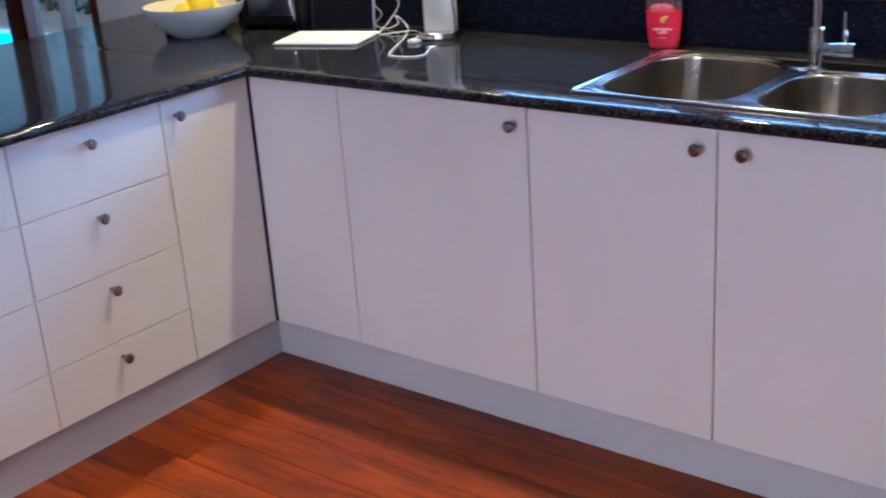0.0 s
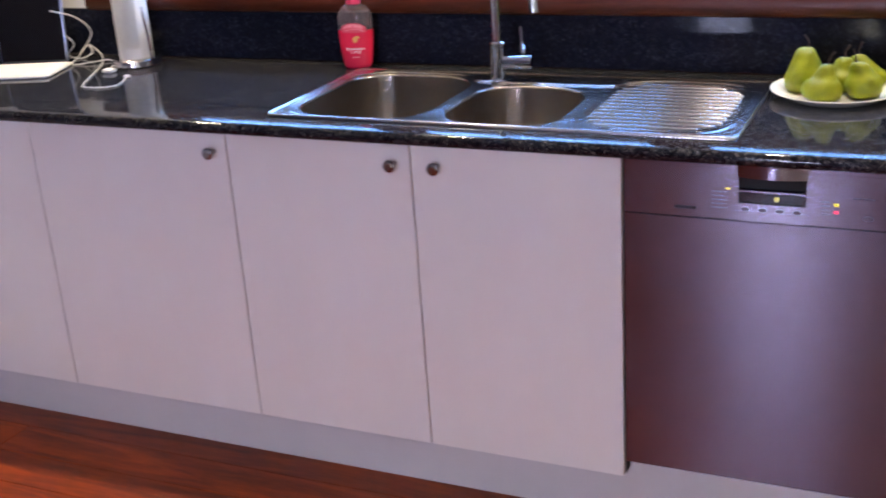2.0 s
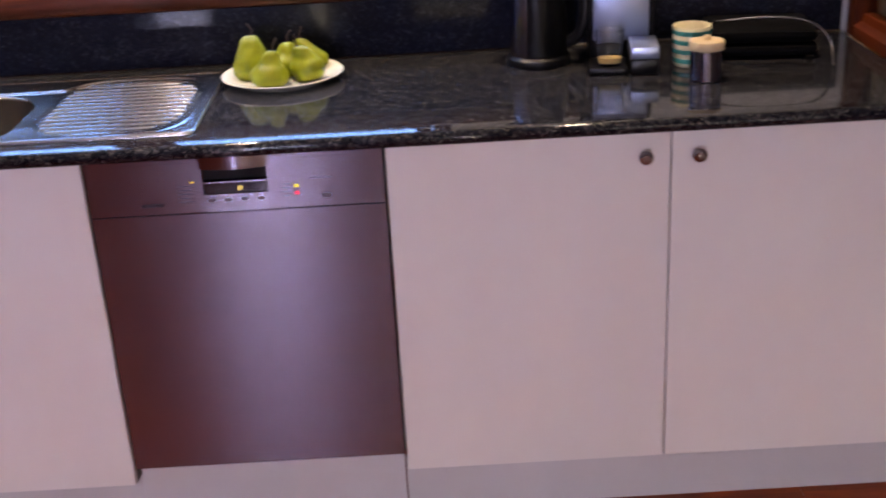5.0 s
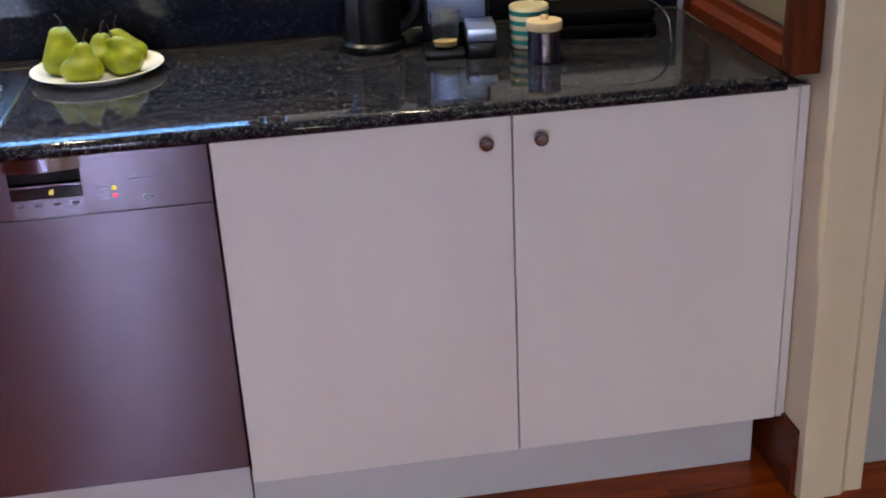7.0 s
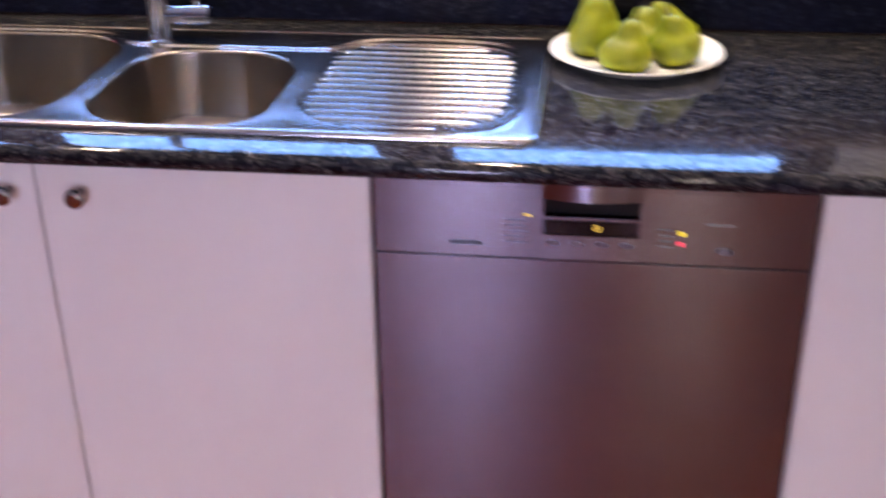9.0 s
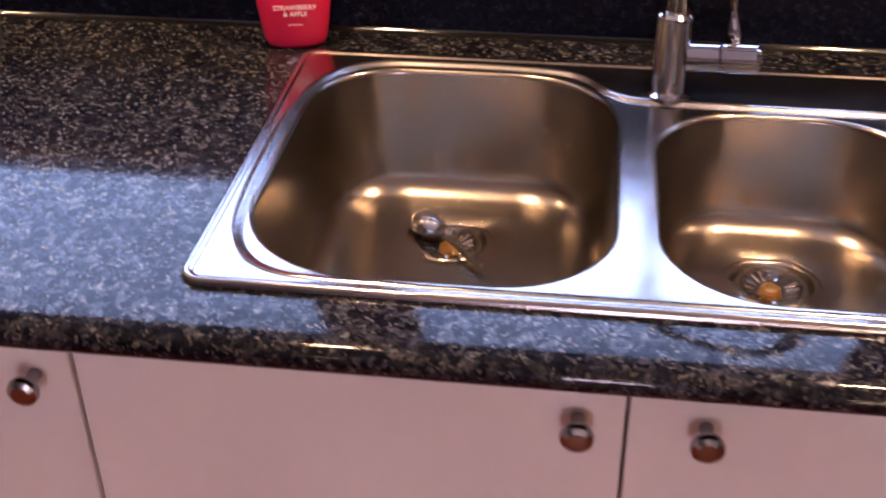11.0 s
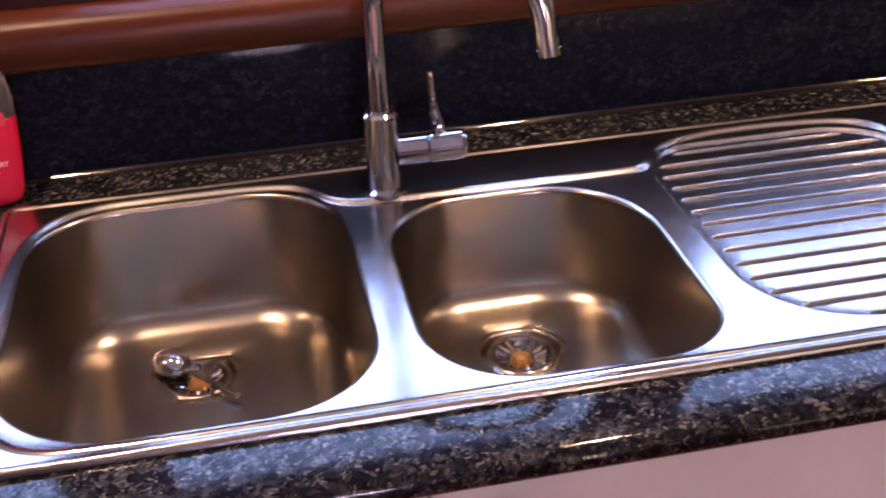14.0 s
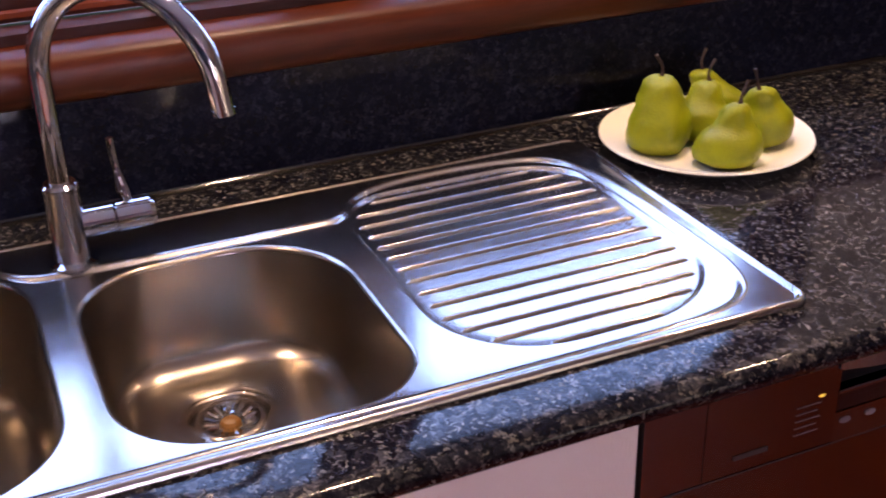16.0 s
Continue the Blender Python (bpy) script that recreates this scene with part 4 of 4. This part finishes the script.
def soap_bottle():
    s = thing("soap_bottle", (1.040, 0.566, TOP), "clear plastic bottle two thirds full of red hand soap", "soap bottle", turn=12)
    outline = [(0.0310, 0.0006), (0.0365, 0.004), (0.0395, 0.012), (0.0425, 0.030), (0.0458, 0.055), (0.0480, 0.085), (0.0490, 0.108), (0.0492, 0.126), (0.0480, 0.142), (0.0440, 0.157), (0.0360, 0.168), (0.0250, 0.175), (0.0165, 0.178), (0.0160, 0.182)]
    flat = 0.52

    def half_width(z):
        for (r0, z0), (r1, z1) in zip(outline, outline[1:]):
            if z0 <= z <= z1:
                return r0 + (r1 - r0) * (z - z0) / (z1 - z0)
        return outline[0][0]

    def point(a, z, grow=0.0):
        hw = half_width(z) + grow
        return (hw * math.copysign(abs(math.cos(a)) ** 0.8, math.cos(a)), flat * hw * math.copysign(abs(math.sin(a)) ** 0.8, math.sin(a)), z)

    def body(levels, grow=0.0):
        loops = [[point(2 * math.pi * (k + 0.5) / 40, z, grow) for k in range(40)] for z in levels]
        bm, rings = loft(loops)
        bm.faces.new(rings[0][::-1])
        bm.faces.new(rings[-1])
        return bm

    def patch(u0, u1, lower, upper, n=14, rows=3):
        """A printed patch bent round the front; lower and upper give heights over u from -1 to 1."""
        bm, grid = bmesh.new(), []
        for i in range(rows + 1):
            row = []
            for k in range(n + 1):
                u = u0 + (u1 - u0) * k / n
                z = lower(u) + (upper(u) - lower(u)) * i / rows
                row.append(bm.verts.new(point(radians(-90 + 62 * u), z, 0.0007)))
            grid.append(row)
        for p, q in zip(grid, grid[1:]):
            for k in range(n):
                bm.faces.new((p[k], p[k + 1], q[k + 1], q[k]))
        return bm

    level = 0.108
    liquid = part("liquid", body([0.0006, 0.004, 0.012, 0.030, 0.055, 0.080, level]), SOAP_RED, s, "red liquid soap", smooth=60)
    part("bottle", body([level + 0.0005, 0.118, 0.128, 0.138, 0.147, 0.155, 0.162, 0.168, 0.172, 0.175, 0.178, 0.182]), CLEAR, s, "clear upper bottle", smooth=60)
    cap = part("cap", lathe([(0, 0.178), (0.0185, 0.178), (0.0192, 0.180), (0.0186, 0.199), (0.0172, 0.203), (0.0125, 0.205), (0.0115, 0.216), (0.0095, 0.220), (0, 0.221)], 28), PINK, s, "pink plastic cap")
    part("cap_rim", lathe([(0.0188, 0.1895), (0.0196, 0.1900), (0.0196, 0.1912), (0.0188, 0.1917)], 28), PINK, cap)
    part("label", patch(-0.62, 0.66, lambda u: level - 0.006, lambda u: level + 0.004 + 0.016 * math.cos(u * 2.0)), LABEL_RED, liquid, "arched red label rising above the soap", smooth=60)
    arch_z = lambda u: level - 0.004 + 0.014 * math.cos(u * 2.1)
    for k in range(6):  # arched badge, left plain
        u = -0.43 + 0.148 * k
        part("badge_bar", patch(u, u + 0.105, lambda v: arch_z(v) - 0.002, lambda v: arch_z(v) + 0.007, 3, 2), PRINT_PINK, liquid, smooth=60)
    part("badge_line", patch(-0.42, 0.46, lambda u: arch_z(u) - 0.0075, lambda u: arch_z(u) - 0.0055, 10, 1), PRINT_PINK, liquid, smooth=60)
    part("fruit_print", lathe([(0, 0), (0.008, 0), (0.0072, 0.0008), (0, 0.001)], 18, (0.003, -0.0252, 0.082), None, Matrix.Rotation(radians(90), 4, "X"), (0.85, 1)), PRINT_GOLD, liquid, "gold and red fruit print")
    part("leaf_print", lathe([(0, 0), (0.005, 0), (0.0044, 0.0008), (0, 0.001)], 14, (0.0085, -0.0254, 0.089), None, Matrix.Rotation(radians(90), 4, "X"), (1.5, 0.7)), PRINT_GOLD, liquid)
    writing("STRAWBERRY", 0.0085, PRINT_WHITE, liquid, pose(0.002, -0.0252, 0.0565, 85))
    writing("& APPLE", 0.0080, PRINT_WHITE, liquid, pose(0.002, -0.0246, 0.0480, 85))
    part("small_print", box(-0.008, 0.010, -0.0233, -0.0222, 0.0330, 0.0345), PRINT_PINK, liquid, smooth=0)


soap_bottle()


def spoon():
    s = thing("spoon", (1.247, 0.391, 0.7845), "steel measuring spoon lying face down in the drain", "spoon", turn=-50)
    bm = bmesh.new()
    rows = []
    for i in range(9):  # an upturned bowl, open below
        u = radians(90 * i / 8)
        r = math.sin(u)
        rows.append([bm.verts.new((-0.034 + 0.0250 * r * math.cos(a), 0.0200 * r * math.sin(a), 0.004 + 0.0170 * math.cos(u))) for a in (2 * math.pi * k / 24 for k in range(24))])
    for a, b in zip(rows, rows[1:]):
        for j in range(24):
            bm.faces.new((a[j], a[(j + 1) % 24], b[(j + 1) % 24], b[j]))
    bmesh.ops.remove_doubles(bm, verts=bm.verts[:], dist=1e-5)
    bmesh.ops.solidify(bm, geom=bm.faces[:], thickness=0.0012)
    part("scoop", bm, CHROME, s, smooth=60)
    part("handle", tube(curve_points([(-0.011, 0, 0.0045), (0.012, 0, 0.0075), (0.045, 0, 0.0085), (0.080, 0, 0.0080)], 4), [0.0026] * 4 + [0.0032] * 4 + [0.0042] * 4 + [0.0046], 10), DARK_CHROME, s, "dull flat handle")


spoon()


# ---- things on the worktop: towards the nib wall ----
def kettle():
    k = thing("kettle", (2.930, 0.470, TOP), "tall steel and black electric kettle", "kettle")
    part("base", lathe([(0, 0), (0.074, 0), (0.076, 0.006), (0.074, 0.018), (0.068, 0.024), (0, 0.024)], 40), BLACK, k, "black power base")
    part("body", lathe([(0, 0.024), (0.066, 0.024), (0.068, 0.034), (0.064, 0.12), (0.056, 0.215), (0.052, 0.222), (0, 0.222)], 48), DOOR_STEEL, k, "brushed steel jug")
    part("lid", lathe([(0, 0.222), (0.051, 0.222), (0.049, 0.232), (0.02, 0.240), (0.012, 0.250), (0, 0.252)], 32), BLACK, k)
    part("handle", tube(curve_points([(0.050, -0.01, 0.215), (0.092, -0.02, 0.212), (0.108, -0.023, 0.16), (0.100, -0.022, 0.08), (0.066, -0.014, 0.045)], 6), 0.0135, 12), BLACK, k, "black plastic handle")
    side = bmesh.new()
    rows = [[side.verts.new((r * math.cos(a), r * math.sin(a), z)) for a in (radians(-118 + 11 * j) for j in range(19))] for r, z in ((0.0690, 0.026), (0.0692, 0.034), (0.0652, 0.12), (0.0572, 0.215))]
    for a, b in zip(rows, rows[1:]):
        for j in range(18):
            side.faces.new((a[j], a[j + 1], b[j + 1], b[j]))
    bmesh.ops.solidify(side, geom=side.faces[:], thickness=0.002)
    part("side_panel", side, BLACK, k, "glossy black side panel", smooth=60)
    part("spout", tube([(-0.045, 0, 0.185), (-0.062, 0, 0.205), (-0.070, 0, 0.215)], [0.022, 0.018, 0.014], 14), DOOR_STEEL, k)


kettle()
BLUE_STEEL = mat("satin_silver_panel", (0.36, 0.42, 0.60), 0.30, 0.8, vary=0.05)
COFFEE = mat("coffee_crema", (0.55, 0.40, 0.16), 0.5, vary=0.1)


def coffee_machine():
    c = thing("coffee_machine", (3.120, 0.442, TOP), "black capsule coffee machine with silver front", "coffee machine", turn=-6)
    part("body", box(-0.075, 0.075, -0.02, 0.11, 0.0, 0.26, 0.012), BLACK, c)
    part("front_panel", box(-0.064, 0.064, -0.027, -0.0205, 0.055, 0.225, 0.004), BLUE_STEEL, c, "satin silver front panel")
    part("head", box(-0.060, 0.060, -0.095, -0.028, 0.185, 0.252, 0.014), BLACK, c)
    part("drip_tray", box(-0.078, 0.012, -0.135, -0.028, 0.0, 0.018, 0.005), BLACK, c, "black drip tray")
    part("capsule_bin", box(0.016, 0.078, -0.140, -0.028, 0.0, 0.036, 0.004), BLACK, c)
    part("bin_lid", box(0.015, 0.079, -0.142, -0.030, 0.0365, 0.066, 0.004), BLUE_STEEL, c, "satin silver container")


coffee_machine()


def tumbler():
    g = thing("glass_cup", (3.080, 0.346, TOP + 0.0185), "small clear glass with a little coffee", "glass")
    part("glass", lathe([(0, 0.0), (0.026, 0.0), (0.0275, 0.003), (0.033, 0.080), (0.0320, 0.0805), (0.0262, 0.006), (0, 0.005)], 32), GLASS, g, smooth=60)
    part("coffee", lathe([(0, 0.0056), (0.0255, 0.0065), (0.0268, 0.018), (0, 0.019)], 28), COFFEE, g, "pale coffee at the bottom")


tumbler()
MINT = mat("green_glaze", (0.05, 0.26, 0.22), 0.25, vary=0.08, coat=0.4)
CREAM = mat("cream_glaze", (0.74, 0.66, 0.42), 0.3, vary=0.05, coat=0.3)
CORK = mat("pale_wood_lid", (0.62, 0.47, 0.26), 0.5, vary=0.12, scale=40)


def striped_mug():
    m = thing("mug", (3.272, 0.372, TOP), "green and white striped ceramic mug", "mug", turn=-105)
    part("cup", lathe([(0, 0), (0.036, 0), (0.040, 0.004), (0.0440, 0.091), (0.0428, 0.0925), (0.0408, 0.091), (0.037, 0.008), (0, 0.007)], 40), CREAM, m, "pale glazed cup", smooth=60)
    for k in range(4):
        z = 0.010 + 0.0212 * k
        r = lambda h: 0.0404 + 0.0040 * h / 0.091
        part("stripe", lathe([(r(z) - 0.0004, z), (r(z), z + 0.0004), (r(z + 0.0106), z + 0.0102), (r(z + 0.0106) - 0.0004, z + 0.0106)], 40), MINT, m, "green stripe")
    part("handle", tube(curve_points([(-0.040, 0.004, 0.078), (-0.064, 0.008, 0.072), (-0.067, 0.009, 0.046), (-0.042, 0.005, 0.024)], 5), 0.005, 10), CREAM, m)


def canister():
    c = thing("canister", (3.275, 0.238, TOP), "small steel canister with a pale lid", "canister")
    part("body", lathe([(0, 0), (0.0335, 0), (0.035, 0.002), (0.035, 0.066), (0.0335, 0.068), (0, 0.068)], 40), DOOR_STEEL, c)
    lid = part("lid", lathe([(0, 0.0685), (0.0375, 0.0685), (0.0385, 0.071), (0.0385, 0.084), (0.0370, 0.087), (0.012, 0.0885), (0, 0.0885)], 40), CORK, c, "pale round lid")
    part("lid_knob", lathe([(0, 0.0886), (0.009, 0.0886), (0.0085, 0.095), (0.006, 0.098), (0, 0.099)], 18), CORK, lid)


striped_mug()
canister()


def sandwich_press():
    p = thing("sandwich_press", (3.455, 0.455, TOP), "black sandwich press with curved metal handle", "sandwich press", turn=-8)
    part("lower_plate", box(-0.13, 0.12, -0.08, 0.12, 0.008, 0.032, 0.010), MATT_BLACK, p)
    part("upper_plate", box(-0.128, 0.118, -0.075, 0.12, 0.035, 0.066, 0.014), MATT_BLACK, p)
    for x in (-0.11, 0.10):
        for y in (-0.08, 0.10):
            part("foot", lathe([(0, 0), (0.012, 0), (0.010, 0.0082), (0, 0.0082)], 12, (x, y, 0)), MATT_BLACK, p)
    part("handle", tube(curve_points([(-0.135, -0.02, 0.075), (-0.10, -0.105, 0.098), (0.0, -0.125, 0.108), (0.085, -0.135, 0.098), (0.128, -0.15, 0.06), (0.138, -0.155, 0.004)], 7), 0.0030, 10), DARK_CHROME, p, "bent metal handle")


sandwich_press()


# ---- things on the worktop: in the corner ----
def slab_tablet():
    t = thing("tablet", (-0.010, 0.362, TOP), "slim white tablet lying flat on the worktop", "tablet", turn=17.8)
    part("case", box(-0.140, 0.140, -0.100, 0.085, 0.0, 0.009, 0.004), WHITEPLASTIC, t)
    part("cover", box(-0.134, 0.134, -0.094, 0.079, 0.0092, 0.0112, 0.0008, 1), WHITEPLASTIC, t)


def upright_screen():
    s = thing("screen", (-0.060, 0.490, TOP), "black upright screen with silver edge", "screen", turn=17)
    lean = lambda bm: (bmesh.ops.rotate(bm, cent=(0, 0, 0), matrix=Matrix.Rotation(radians(-7), 3, "X"), verts=bm.verts[:]), bm)[1]
    part("frame", lean(box(-0.110, 0.110, 0.0, 0.012, 0.002, 0.30, 0.003)), BLUE_STEEL, s, "silver metal frame")
    part("glass", lean(box(-0.106, 0.106, -0.0016, -0.0002, 0.005, 0.297, 0.0005, 1)), SCREEN, s, "dark glass")
    part("stand", box(-0.04, 0.04, 0.018, 0.085, 0.0, 0.008, 0.003), BLUE_STEEL, s)


def toaster():
    t = thing("toaster", (-0.330, 0.490, TOP), "chrome and black two slice toaster", "toaster", turn=14)
    part("body", box(-0.095, 0.095, -0.075, 0.075, 0.012, 0.175, 0.022, 4), DARK_CHROME, t, "chromed toaster body")
    for x in (-1, 1):
        part("end_cap", box(min(x * 0.093, x * 0.128), max(x * 0.093, x * 0.128), -0.078, 0.078, 0.0, 0.178, 0.014, 3), BLACK, t, "black end cap")
    for y in (-0.028, 0.028):
        part("slot", box(-0.075, 0.075, y - 0.013, y + 0.013, 0.1735, 0.1765), BLACK, t, smooth=0)
    part("lever", box(0.128, 0.146, -0.016, 0.016, 0.11, 0.122, 0.004), BLACK, t)
    part("front_band", box(-0.088, 0.088, -0.0775, -0.0745, 0.02, 0.05, 0.001, 1), BLACK, t)


def towel_holder():
    h = thing("paper_towel_holder", (0.315, 0.520, TOP), "steel stand with a roll of white paper towel", "towel holder")
    part("base", lathe([(0, 0), (0.070, 0), (0.072, 0.004), (0.070, 0.019), (0.066, 0.022), (0, 0.022)], 48), STEEL, h)
    roll_bm = lathe([(0.018, 0.023), (0.049, 0.023), (0.0505, 0.026), (0.0505, 0.247), (0.049, 0.25), (0.018, 0.25)], 48)
    roll = part("paper_roll", roll_bm, mat("paper_towel", (0.83, 0.82, 0.79), 0.85, vary=0.04, scale=60, bump=0.5, bump_scale=220), h, "white paper towel roll")
    flap = bmesh.new()
    rows = []
    for z in (0.055, 0.12, 0.19, 0.245):
        rows.append([flap.verts.new((0.0515 * math.cos(a) + e, 0.0515 * math.sin(a) - e, z)) for a, e in ((radians(-120 + 14 * k), 0.0004 * max(0, k - 3) ** 2) for k in range(7))])
    for a, b in zip(rows, rows[1:]):
        for j in range(6):
            flap.faces.new((a[j], a[j + 1], b[j + 1], b[j]))
    bmesh.ops.solidify(flap, geom=flap.faces[:], thickness=0.0008)
    part("loose_sheet", flap, roll.data.materials[0], roll)
    part("pole", tube([(0, 0, 0.02), (0, 0, 0.29)], 0.007, 12), CHROME, h)
    part("tension_bar", tube(curve_points([(0.062, -0.012, 0.018), (0.060, -0.010, 0.07), (0.048, -0.008, 0.16), (0.040, -0.006, 0.27)], 5), 0.0032, 8), CHROME, h)


CABLE = mat("white_cable", (0.78, 0.77, 0.76), 0.45, vary=0.03)


def charging_cable():
    c = thing("charging_cable", (0, 0, TOP), "white charging cable coiled on the worktop", "cable")
    z = 0.0025
    part("lead", tube(curve_points([(0.045, 0.525, 0.085), (0.06, 0.545, 0.05), (0.03, 0.545, 0.016), (0.065, 0.560, z), (0.10, 0.575, 0.018), (0.085, 0.585, 0.040), (0.13, 0.580, 0.012), (0.201, 0.491, z), (0.277, 0.352, z), (0.335, 0.245, z), (0.36, 0.222, z), (0.417, 0.224, z), (0.445, 0.263, z), (0.403, 0.351, z)], 8), 0.0017, 8), CABLE, c)
    part("second_lead", tube(curve_points([(0.03, 0.50, 0.16), (0.07, 0.56, 0.13), (0.10, 0.585, 0.08), (0.07, 0.56, 0.02), (0.10, 0.48, z), (0.16, 0.50, z + 0.004), (0.185, 0.54, z + 0.003), (0.225, 0.525, z), (0.262, 0.46, z), (0.292, 0.418, 0.005)], 8), 0.0017, 8), CABLE, c)
    part("plug", box(0.284, 0.316, 0.390, 0.418, 0.0005, 0.0115, 0.003), CABLE, c, "white flat plug")
    part("plug", box(0.395, 0.411, 0.348, 0.362, 0.0005, 0.0070, 0.002), CABLE, c, "small white connector")


slab_tablet()
upright_screen()
toaster()
towel_holder()
charging_cable()
BOWL_OUT = mat("grey_stoneware", (0.55, 0.55, 0.56), 0.35, vary=0.06, scale=20)
LEMON = mat("yellow_fruit_skin", (0.84, 0.60, 0.008), 0.4, vary=0.08, scale=30, bump=0.2, bump_scale=500)


def fruit_bowl():
    b = thing("fruit_bowl", (-0.520, 0.280, TOP), "wide grey stoneware bowl holding yellow fruit", "bowl")
    part("bowl", lathe([(0, 0.004), (0.062, 0.004), (0.066, 0.0), (0.072, 0.0), (0.082, 0.008), (0.125, 0.036), (0.155, 0.072), (0.166, 0.100), (0.1655, 0.1035), (0.163, 0.1035)], 64), BOWL_OUT, b, "grey glazed outside", smooth=60)
    part("lining", lathe([(0.163, 0.1036), (0.160, 0.100), (0.149, 0.074), (0.120, 0.042), (0.078, 0.016), (0, 0.012)], 64), CREAM, b, "cream glazed lining", smooth=60)


fruit_bowl()


def lemon(x, y, z, turn, tilt, seed):
    l = thing("lemon", (-0.520 + x, 0.280 + y, TOP + z), "ripe yellow lemon in the grey bowl", "lemon", "lemons in the bowl")
    l.matrix_world = pose(-0.520 + x, 0.280 + y, TOP + z, 0, 0, turn) @ pose(0, 0, 0, 0, 90 + tilt, 0)
    bm = lathe([(0, -0.046), (0.006, -0.044), (0.010, -0.038), (0.022, -0.030), (0.031, -0.015), (0.034, 0.0), (0.031, 0.015), (0.022, 0.030), (0.010, 0.038), (0, 0.041)], 28)
    for v in bm.verts:
        v.co *= 1 + 0.05 * noise.noise(v.co * 30 + Vector((seed, 0, 0)))
    part("skin", bm, LEMON, l, smooth=80)
    part("stalk", tube([(0, 0, 0.040), (0.001, 0, 0.046), (0.003, 0.001, 0.050)], [0.0028, 0.0022, 0.0025], 8), STEM, l)


lemon(-0.045, 0.0, 0.068, 30, 0, 1)
lemon(0.020, -0.055, 0.070, 100, 8, 2)
lemon(0.045, 0.030, 0.074, 10, -6, 3)
lemon(0.040, -0.010, 0.118, 40, 25, 4)
lemon(0.075, -0.030, 0.106, 80, -20, 5)
tagged(part("cream_jar", lathe([(0, 0), (0.045, 0), (0.047, 0.004), (0.047, 0.15), (0.040, 0.165), (0.028, 0.17), (0.028, 0.19), (0, 0.19)], 32, (-0.60, 0.535, TOP)), CREAM), "tall cream glazed jar beside the toaster", "jar")


# ---- ceiling downlights, with two added rear fill lights ----
TRIM = mat("white_trim_ring", (0.80, 0.79, 0.76), 0.4, vary=0.02)
BULB = glow_mat("warm_downlight", (1.0, 0.80, 0.55), 14)
for dx, dy in DOWNLIGHTS_AND_FILL:
    d = thing("ceiling_light", (dx, dy, CEIL), "round recessed warm ceiling downlight, two rear ones added as fill", "downlight", "ceiling downlights")
    part("ring", lathe([(0.034, -0.002), (0.036, -0.006), (0.046, -0.007), (0.050, -0.004), (0.051, 0.0)], 28), TRIM, d)
    part("bulb", lathe([(0, -0.003), (0.033, -0.002)], 24), BULB, d, "glowing lamp face", smooth=0)


# ---- floor boards, last ----
BOARD_W, rnd = 0.132, random.Random(11)
lengths = [1.10, 1.45, 1.80, 2.20]


def board_mesh(length):
    bm, w, c = bmesh.new(), BOARD_W / 2 - 0.0008, 0.0012
    low = [bm.verts.new((x, y, -0.018)) for x, y in ((0.0006, -w), (length - 0.0006, -w), (length - 0.0006, w), (0.0006, w))]
    mid = [bm.verts.new((v.co.x, v.co.y, -c)) for v in low]
    top = [bm.verts.new((x, y, 0.0)) for x, y in ((0.0006 + c, -w + c), (length - 0.0006 - c, -w + c), (length - 0.0006 - c, w - c), (0.0006 + c, w - c))]
    for a, b in ((low, mid), (mid, top)):
        for k in range(4):
            bm.faces.new((a[k], a[(k + 1) % 4], b[(k + 1) % 4], b[k]))
    bm.faces.new(top)
    me = bpy.data.meshes.new("floor_board")
    bmesh.ops.recalc_face_normals(bm, faces=bm.faces[:])
    bm.to_mesh(me)
    bm.free()
    me.materials.append(FLOORWOOD)
    return me


boards = [board_mesh(l) for l in lengths]
y = YN - 0.02
while y > YS:
    x = XW - 0.15 - rnd.uniform(0, 0.04)
    while x < 5.0:
        k = rnd.randrange(4)
        if x + lengths[k] > 6.15:
            k = 0
        b = new("floor_board", boards[k])
        b.parent = floor
        b.location = (x, y - BOARD_W / 2, rnd.uniform(-0.0004, 0.0))
        x += lengths[k]
    if x < 6.0:  # the last board of the row is cut to meet the end wall
        b = new("floor_board", board_mesh(6.02 - x))
        b.parent = floor
        b.location = (x, y - BOARD_W / 2, -0.0002)
    y -= BOARD_W
